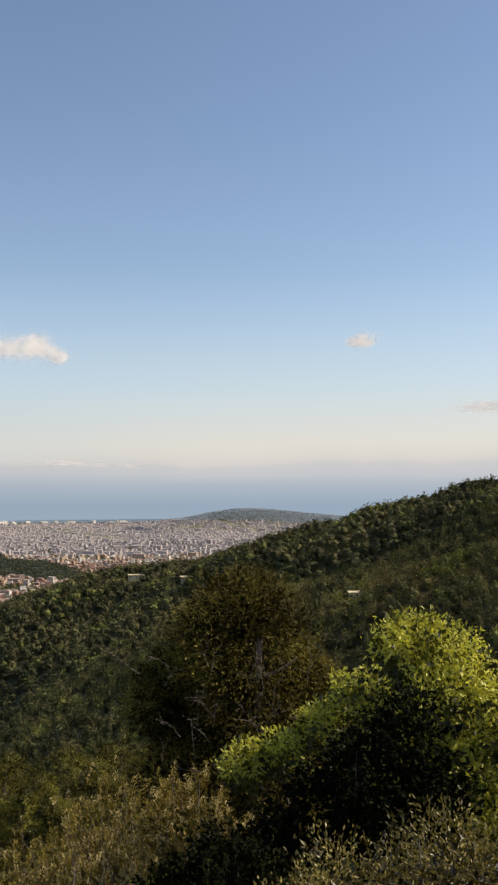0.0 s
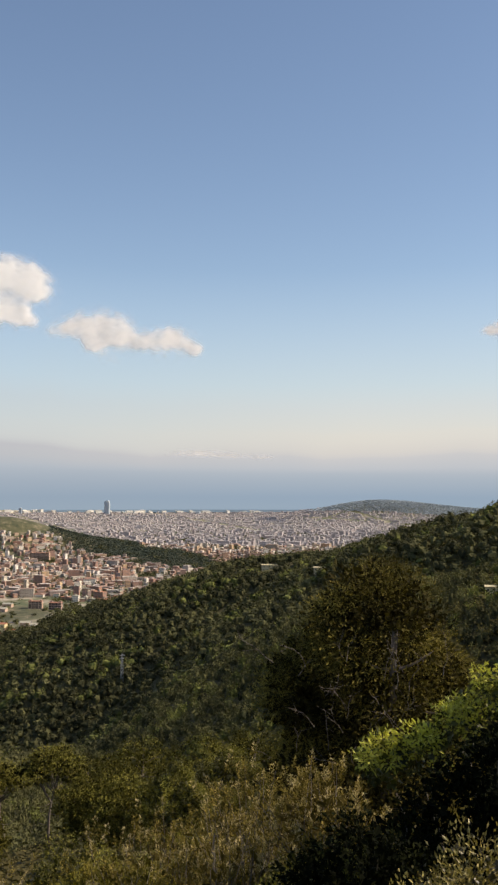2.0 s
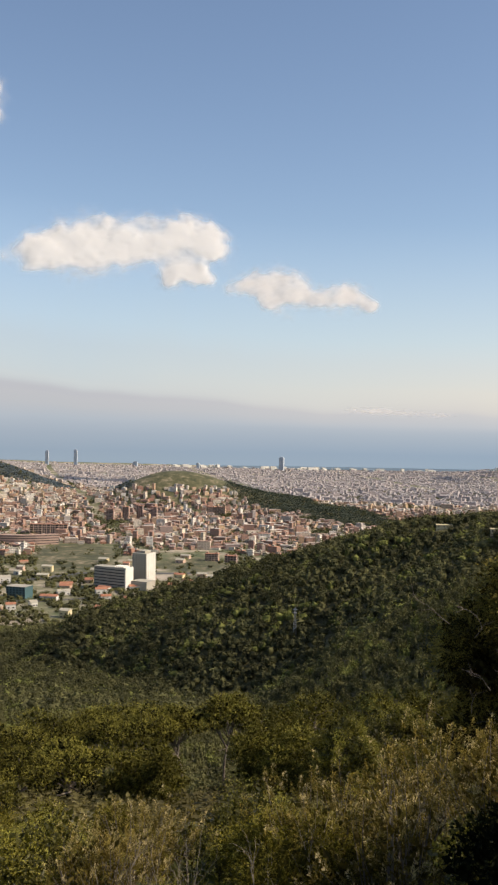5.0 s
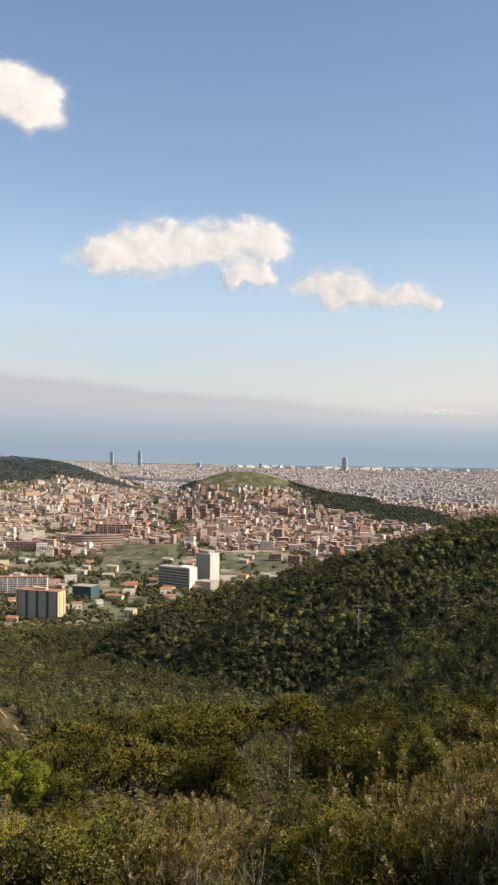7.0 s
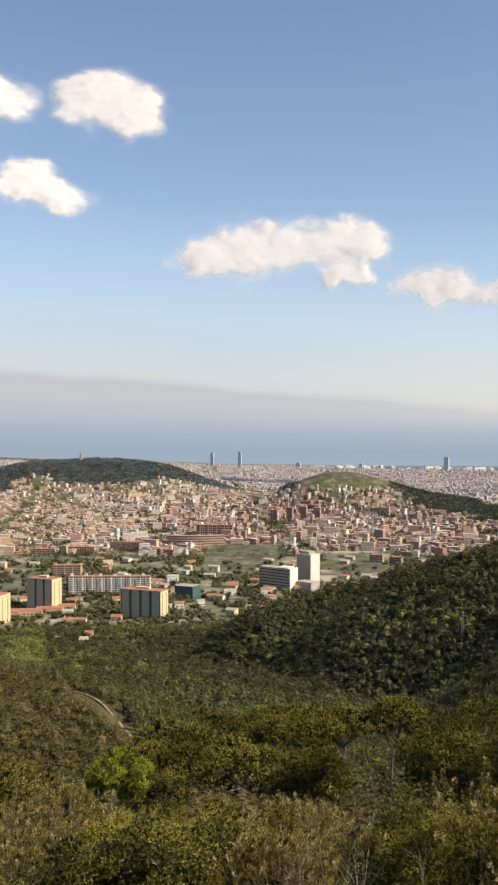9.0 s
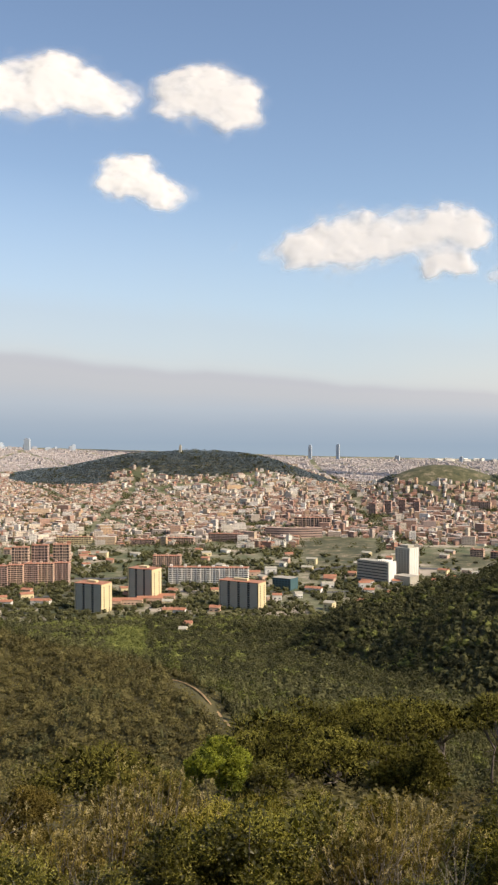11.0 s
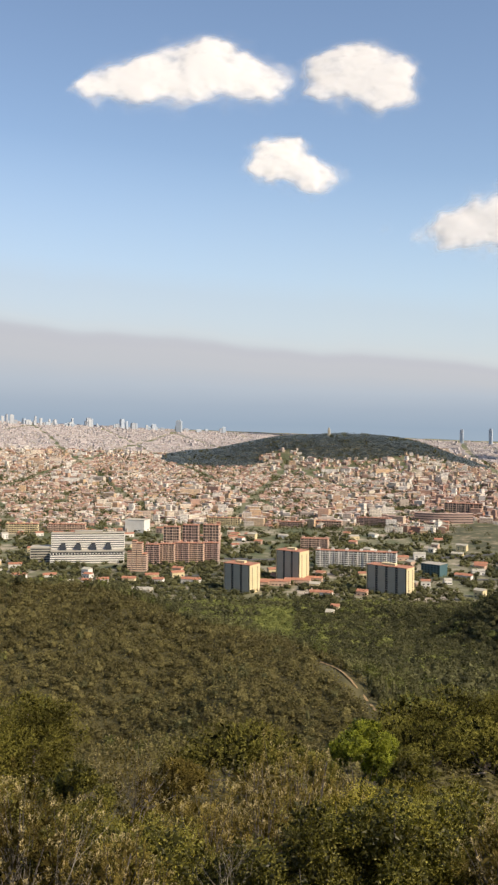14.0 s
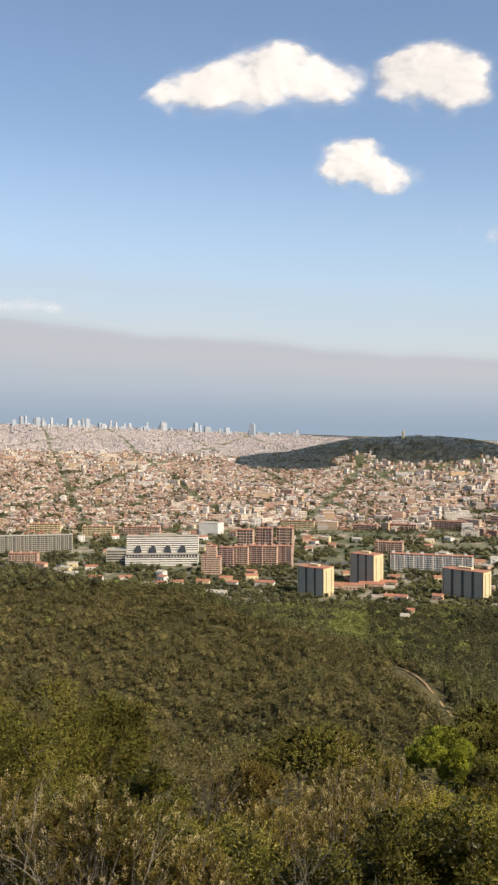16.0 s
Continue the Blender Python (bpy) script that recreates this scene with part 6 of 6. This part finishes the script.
part("needle_sprays", leaves_mesh("needle_sprays", np.concatenate(outer), PINE_BROWN, np.repeat(np.clip(0.5 + 0.25 * rng.normal(size=len(outer)), 0, 1), 520)), big_pine, "rusty olive needle sprays")
toward, across = np.array([-math.sin(radians(20.6)), -math.cos(radians(20.6)), 0]), np.array([math.cos(radians(20.6)), -math.sin(radians(20.6)), 0])
for k in range(26):
    base = toward * (2.4 + 0.8 * rng.random()) + across * (rng.normal() * 1.3) + np.array([0, 0, big_h * (0.46 + 0.3 * rng.random())])
    d0 = toward * 0.5 + across * rng.normal() * 0.6 + np.array([0, 0, 0.9])
    line = limb(rng, base, d0, 0.7 + 1.0 * rng.random(), 0.013, 0.22, 6)
    forks = [line] + [limb(rng, line[0][j], d0 + unit(1, rng)[0] * 0.9, 0.35 + 0.4 * rng.random(), 0.007, 0.25, 4) for j in (2, 3, 4)]
    part("dead_branch", tubes_mesh("dead_branch", forks, BARK, 4), big_pine, "bare pale branch")

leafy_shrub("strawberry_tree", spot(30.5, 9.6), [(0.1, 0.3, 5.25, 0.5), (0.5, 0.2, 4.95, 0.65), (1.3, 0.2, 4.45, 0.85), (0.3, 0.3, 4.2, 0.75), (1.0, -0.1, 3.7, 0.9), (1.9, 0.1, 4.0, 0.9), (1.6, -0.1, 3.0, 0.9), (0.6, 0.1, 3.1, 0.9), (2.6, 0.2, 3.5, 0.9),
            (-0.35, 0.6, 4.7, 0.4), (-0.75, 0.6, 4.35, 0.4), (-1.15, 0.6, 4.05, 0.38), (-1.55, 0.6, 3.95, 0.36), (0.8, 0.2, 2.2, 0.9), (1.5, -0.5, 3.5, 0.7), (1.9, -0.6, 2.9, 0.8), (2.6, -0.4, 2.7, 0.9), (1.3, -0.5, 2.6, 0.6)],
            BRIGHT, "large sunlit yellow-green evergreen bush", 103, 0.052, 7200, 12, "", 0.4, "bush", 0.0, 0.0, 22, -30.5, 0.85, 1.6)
# shaded side of the sunlit bush, built as a separate near-black bush
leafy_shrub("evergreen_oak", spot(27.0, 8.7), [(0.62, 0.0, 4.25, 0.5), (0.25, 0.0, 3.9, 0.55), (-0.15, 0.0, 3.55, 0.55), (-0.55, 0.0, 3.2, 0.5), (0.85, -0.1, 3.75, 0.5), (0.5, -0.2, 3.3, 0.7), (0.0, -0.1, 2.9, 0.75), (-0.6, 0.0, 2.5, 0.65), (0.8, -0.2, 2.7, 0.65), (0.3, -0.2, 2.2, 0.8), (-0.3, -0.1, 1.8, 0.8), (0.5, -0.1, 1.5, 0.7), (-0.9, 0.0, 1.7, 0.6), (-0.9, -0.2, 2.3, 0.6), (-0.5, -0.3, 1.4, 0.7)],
            SHADE_LEAVES, "near-black bush whose leaf colour stands for shade", 104, 0.045, 5000, 8, "", 0.45, "bush", 0.0, 0.0, 14, -27.0, 0.35, 1.6)

# two more near-black bushes added where the shadow falls to its left
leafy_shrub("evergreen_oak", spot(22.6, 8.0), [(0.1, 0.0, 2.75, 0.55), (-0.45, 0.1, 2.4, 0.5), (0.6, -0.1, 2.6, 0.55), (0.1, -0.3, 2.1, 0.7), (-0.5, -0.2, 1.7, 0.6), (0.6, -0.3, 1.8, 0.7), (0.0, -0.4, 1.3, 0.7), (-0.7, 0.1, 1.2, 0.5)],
            SHADE_LEAVES, "near-black bush whose leaf colour stands for shade", 105, 0.045, 5000, 6, "", 0.45, "bush", 0.0, 0.0, 14, -22.6, 0.35, 1.6)

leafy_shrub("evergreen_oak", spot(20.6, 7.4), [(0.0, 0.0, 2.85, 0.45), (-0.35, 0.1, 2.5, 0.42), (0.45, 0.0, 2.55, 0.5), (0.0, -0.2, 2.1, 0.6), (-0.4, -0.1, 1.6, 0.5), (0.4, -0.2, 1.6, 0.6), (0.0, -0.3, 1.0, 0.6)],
            SHADE_LEAVES, "near-black bush whose leaf colour stands for shade", 106, 0.045, 5000, 5, "", 0.45, "bush", 0.0, 0.0, 14, -20.6, 0.35, 1.6)

G = "shrubs on the slope below the viewpoint"
LOBES = [(0, 0, 0.8, 0.6), (0.55, 0.1, 0.6, 0.5), (-0.55, -0.1, 0.65, 0.52), (0.1, -0.5, 0.5, 0.48), (-0.1, 0.5, 0.55, 0.48)]


def shrub_of(kind, k, near, at):
    many, big = (6800, 0.8) if near else (2300, 1.3)
    if kind == "oak":
        return leafy_shrub("evergreen_shrub", at, LOBES, OAK, "dark glossy evergreen shrub", 200 + k, 0.04 * big, many * 0.8, 5, G, 0.5, "shrub", 0.0, 0.0, 11, 0.0, 0.6)
    if kind == "heath":
        return heath_shrub("heath_shrub", at, 1.5, 2.0, "brown tree heath with faded cream plumes", 220 + k, near, G, 0.35 if near else 0.2)
    return leafy_shrub("broom_shrub", at, LOBES, BROOM, "olive green broom bush with fine twigs", 240 + k, 0.034 * big, many * 1.25, 5, G, 0.3, "shrub", 0.35, 0.0, 11, 0.0, 0.56)


made = {}
rng = np.random.default_rng(300)


def plant(kind, az, r, scale, turn):
    k, near = int(rng.integers(0, 3)), r < 25
    p = spot(az, r)
    m = Matrix.LocRotScale(p, Euler((0, 0, radians(turn))), Vector((scale, scale, scale)))
    if (kind, k, near) not in made:
        ob = shrub_of(kind, k, near, p)
        ob.matrix_basis = m
        made[kind, k, near] = ob
    else:
        ob = copy_thing(made[kind, k, near], Matrix.LocRotScale(p, Euler((0, 0, radians(turn))), None))
        ob.scale = (scale, scale, scale)


r = 9.3
while r < 48:
    da = math.degrees((1.9 + r / 28) / r)
    a = -46.0
    while a < 44:
        az = a + rng.normal() * da * 0.3
        rr = r * (1 + 0.06 * rng.normal())
        v = float(ripple(rr * math.sin(radians(az)), rr * math.cos(radians(az)), 9, 301)) + 0.3 * rng.normal()
        kind = "heath" if v > (0.25 if az > -8 else 0.48) else ("broom" if v > -0.15 else "oak")
        plant(kind, az, rr, (0.75 + 0.75 * rng.random() ** 1.3) * (1.0 if r < 14 else 1.2), rng.random() * 360)
        a += da
    r *= 1.16

# taller shrubs that stand out singly: direction, top, distance, width
TALL = [("heath", 15.3, -16.3, 12.0, 2.5), ("oak", 11.6, -19.8, 12.5, 2.0), ("heath", 8.6, -18.8, 12.0, 2.0), ("heath", 18.7, -16.0, 11.0, 1.5), ("heath", 13.0, -19.8, 10.0, 1.8), ("oak", 17.2, -20.4, 9.0, 1.6), ("oak", 19.6, -19.0, 10.0, 1.5), ("broom", 5.6, -20.4, 12.0, 1.8),
        ("heath", -1.8, -20.4, 15.0, 2.5), ("oak", 4.0, -19.5, 15.0, 2.4), ("oak", -7.4, -20.4, 14.0, 2.3), ("oak", 0.6, -23.4, 12.0, 1.9), ("broom", 8.2, -20.9, 10.5, 1.6), ("heath", -4.5, -21.8, 13.0, 1.7), ("broom", -10.4, -20.4, 15.0, 2.4), ("broom", -13.2, -20.8, 14.0, 2.0),
        ("heath", -27.2, -18.7, 33.0, 3.6), ("heath", -17.4, -19.6, 17.0, 2.3), ("heath", -19.8, -21.2, 15.0, 2.0), ("oak", -30.2, -21.6, 13.0, 2.2), ("oak", -25.3, -22.6, 12.5, 2.0), ("heath", -33.4, -20.6, 12.0, 1.8), ("oak", -11.6, -20.6, 13.0, 2.0), ("oak", -16.2, -21.6, 13.0, 1.9),
        ("heath", -23.0, -21.6, 14.0, 2.0), ("oak", -20.0, -23.4, 12.0, 1.8), ("oak", -35.8, -20.4, 14.0, 2.4), ("heath", -38.5, -20.2, 14.0, 2.0), ("heath", -28.0, -23.6, 11.5, 1.6)]
for k, (kind, az, el, r, wide) in enumerate(TALL):
    p = spot(az, r)
    h = EYE.z + r * math.tan(radians(el)) - p.z
    if kind == "heath":
        heath_shrub("heath_shrub", p, h, wide, "tall brown tree heath with faded cream plumes", 700 + k, True, G, 0.45, None, 330 if r > 30 else 0)
    else:
        w = wide / 2
        u = unit(9, np.random.default_rng(800 + k))
        lobes = [(0, 0, h - w * 0.6, w * 0.6)] + [(float(q_[0]) * w * 0.62, float(q_[1]) * w * 0.62, h - w * (1.0 - 0.35 * float(q_[2])), w * 0.48) for q_ in u]
        if kind == "oak":
            leafy_shrub("evergreen_shrub", p, lobes, OAK, "tall dark glossy evergreen shrub", 730 + k, 0.033, 5600, 6, G, 0.5, "shrub", 0.0, 0.0, 11, 0.0, 0.6)
        else:
            leafy_shrub("broom_shrub", p, lobes, BROOM, "tall olive broom bush with fine twigs", 730 + k, 0.03, 6500, 6, G, 0.3, "shrub", 0.35, 0.0, 11, 0.0, 0.56)

def bare_shrub(at, height, wide, label, seed):
    """A leafless shrub: pale stems that fork again and again into fine upright twigs."""
    rng = np.random.default_rng(seed)
    t = thing("bare_shrub", at, label, "shrub", G)
    fine = []
    for k in range(7):
        a = k * 0.9 + rng.random()
        stem = limb(rng, (0.05 * math.cos(a), 0.05 * math.sin(a), -0.4), (0.16 * wide * math.cos(a), 0.16 * wide * math.sin(a), 1), height * (0.75 + 0.3 * rng.random()), 0.009, 0.07, 9)
        part("stem", tubes_mesh("stem", [stem], PALE_TWIG, 5), t)
        for j in range(3, 9):
            for _ in range(3):
                d = stem[0][j] - stem[0][j - 1]
                twig = limb(rng, stem[0][j], d / np.linalg.norm(d) + unit(1, rng)[0] * 0.55, height * (0.1 + 0.12 * rng.random()), 0.0035, 0.12, 5)
                fine.append(twig)
                fine += [limb(rng, twig[0][i], twig[0][4] - twig[0][0] + unit(1, rng)[0] * 0.18, height * 0.07, 0.002, 0.12, 4) for i in (2, 3, 4)]
    part("brushwood", tubes_mesh("brushwood", fine, PALE_TWIG, 3), t, "fine pale bare twigs")


for k, (az, el, r, wide) in enumerate([(-35.6, -21.6, 9.6, 0.9), (-38.2, -20.8, 11.0, 1.4), (-1.2, -23.0, 11.0, 0.9), (-22.2, -24.0, 9.5, 0.9), (6.6, -22.4, 10.0, 0.9)]):
    p = spot(az, r)
    bare_shrub(p, EYE.z + r * math.tan(radians(el)) - p.z, wide, "pale leafless shrub with fine upright twigs", 850 + k)

# larger-leaved shrubs close by, in front of the sunlit bush
for k, (az, r, s_) in enumerate([(28.6, 6.2, 1.05), (33.5, 6.4, 1.15), (38.0, 6.6, 1.2)]):
    leafy_shrub("evergreen_shrub", spot(az, r), [(x_ * s_, y_ * s_, 1.55 + z_ * s_, q_ * s_) for x_, y_, z_, q_ in LOBES], SHOOTS, "dark glossy evergreen shrub with bronze upright shoots", 600 + k, 0.036, 6500, 6, "", 0.4, "shrub", 0.3, 0.0, 10, 0.0, 0.5, 1.4)

# pines and small trees on the slope below: direction, top, distance, width
GP = "pines on the slope"
for k, (az, el, r, wide, thick) in enumerate([(2.4, -14.9, 90, 4.4, 2.6), (0.2, -15.9, 96, 4.6, 2.4), (-1.6, -15.6, 94, 6.0, 3.0), (-4.6, -15.9, 98, 7.0, 3.2), (-7.6, -16.4, 92, 6.6, 3.0), (-10.0, -17.0, 88, 6.5, 2.8), (-12.4, -17.5, 84, 5.5, 2.6), (-20.8, -18.3, 66, 7.0, 2.4), (-8.9, -17.9, 74, 5.0, 2.2), (-5.9, -17.6, 78, 5.0, 2.3), (-3.2, -16.4, 88, 5.2, 2.6)]):
    p = spot(az, r)
    umbrella_pine(p, EYE.z + r * math.tan(radians(el)) - p.z, wide * 1.35, thick * 1.0, "flat-topped pine with a bare crooked trunk", 400 + k, GP)
for k, (az, el, r, wide) in enumerate([(5.2, -15.2, 92, 7), (7.2, -14.5, 95, 8), (9.6, -15.4, 92, 7), (11.6, -14.6, 90, 8), (14.2, -13.9, 95, 8), (17.0, -14.0, 90, 8), (-32.4, -15.8, 55, 6.0), (-36.0, -15.2, 52, 6.5), (-39.5, -15.5, 55, 6.5), (-42.5, -15.5, 55, 6.5), (4.4, -16.3, 84, 5), (-1.2, -17.6, 78, 4.5), (-3.0, -17.7, 82, 5), (-6.8, -17.9, 86, 6), (-11.2, -18.2, 76, 5), (6.4, -16.6, 80, 6), (8.6, -16.9, 76, 6), (-18.8, -19.0, 62, 4.5)]):
    p = spot(az, r)
    # the pine below the taller crowns is coloured near black to stand for shade
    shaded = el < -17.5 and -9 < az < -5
    pine("pine_tree", p, EYE.z + r * math.tan(radians(el)) - p.z, wide, SHADE_LEAVES if shaded else PINE, "small pine coloured near black for the shaded gap" if shaded else "bushy pine with dense needles", 420 + k, False, 0.08 * (k % 3 - 1), 9900 if r > 60 else 24000, 0.2 if r > 60 else 0.15, GP, 4 if r > 60 else 14, 0.5 if r > 60 else 0.42)
for k, (az, el, r, wide, mat, lab) in enumerate([(-13.4, -17.5, 45, 3.6, YOUNG, "fresh green leafy young tree"), (-11.0, -18.8, 50, 3.6, OAK, "small dark evergreen oak tree"), (12.5, -15.2, 70, 6, OAK, "small dark evergreen oak tree"), (-16.5, -19.2, 40, 3.0, OAK, "small dark evergreen oak tree"), (9.6, -15.9, 60, 5, OAK, "small dark evergreen oak tree"), (-30.0, -19.6, 28, 2.4, OAK, "small dark evergreen oak tree"), (-24.5, -19.6, 40, 3.2, HEATH, "rounded brownish bush among heath")]):
    p = spot(az, r)
    h = EYE.z + r * math.tan(radians(el)) - p.z
    w = wide / 2
    u = unit(11, np.random.default_rng(900 + k))
    lobes = [(0, 0, h - w * 0.5, w * 0.45)] + [(float(q_[0]) * w * 0.65, float(q_[1]) * w * 0.65, h - w * (0.95 - 0.5 * float(q_[2])), w * 0.38) for q_ in u]
    leafy_shrub("small_tree", p, lobes, mat, lab, 500 + k, 0.0013 * r + 0.02, 14000 / (w * w + 0.5), 6, "", 0.5, "tree", 0.0, 0.0, 9, 0.0, 0.7 if mat is YOUNG else 0.45)
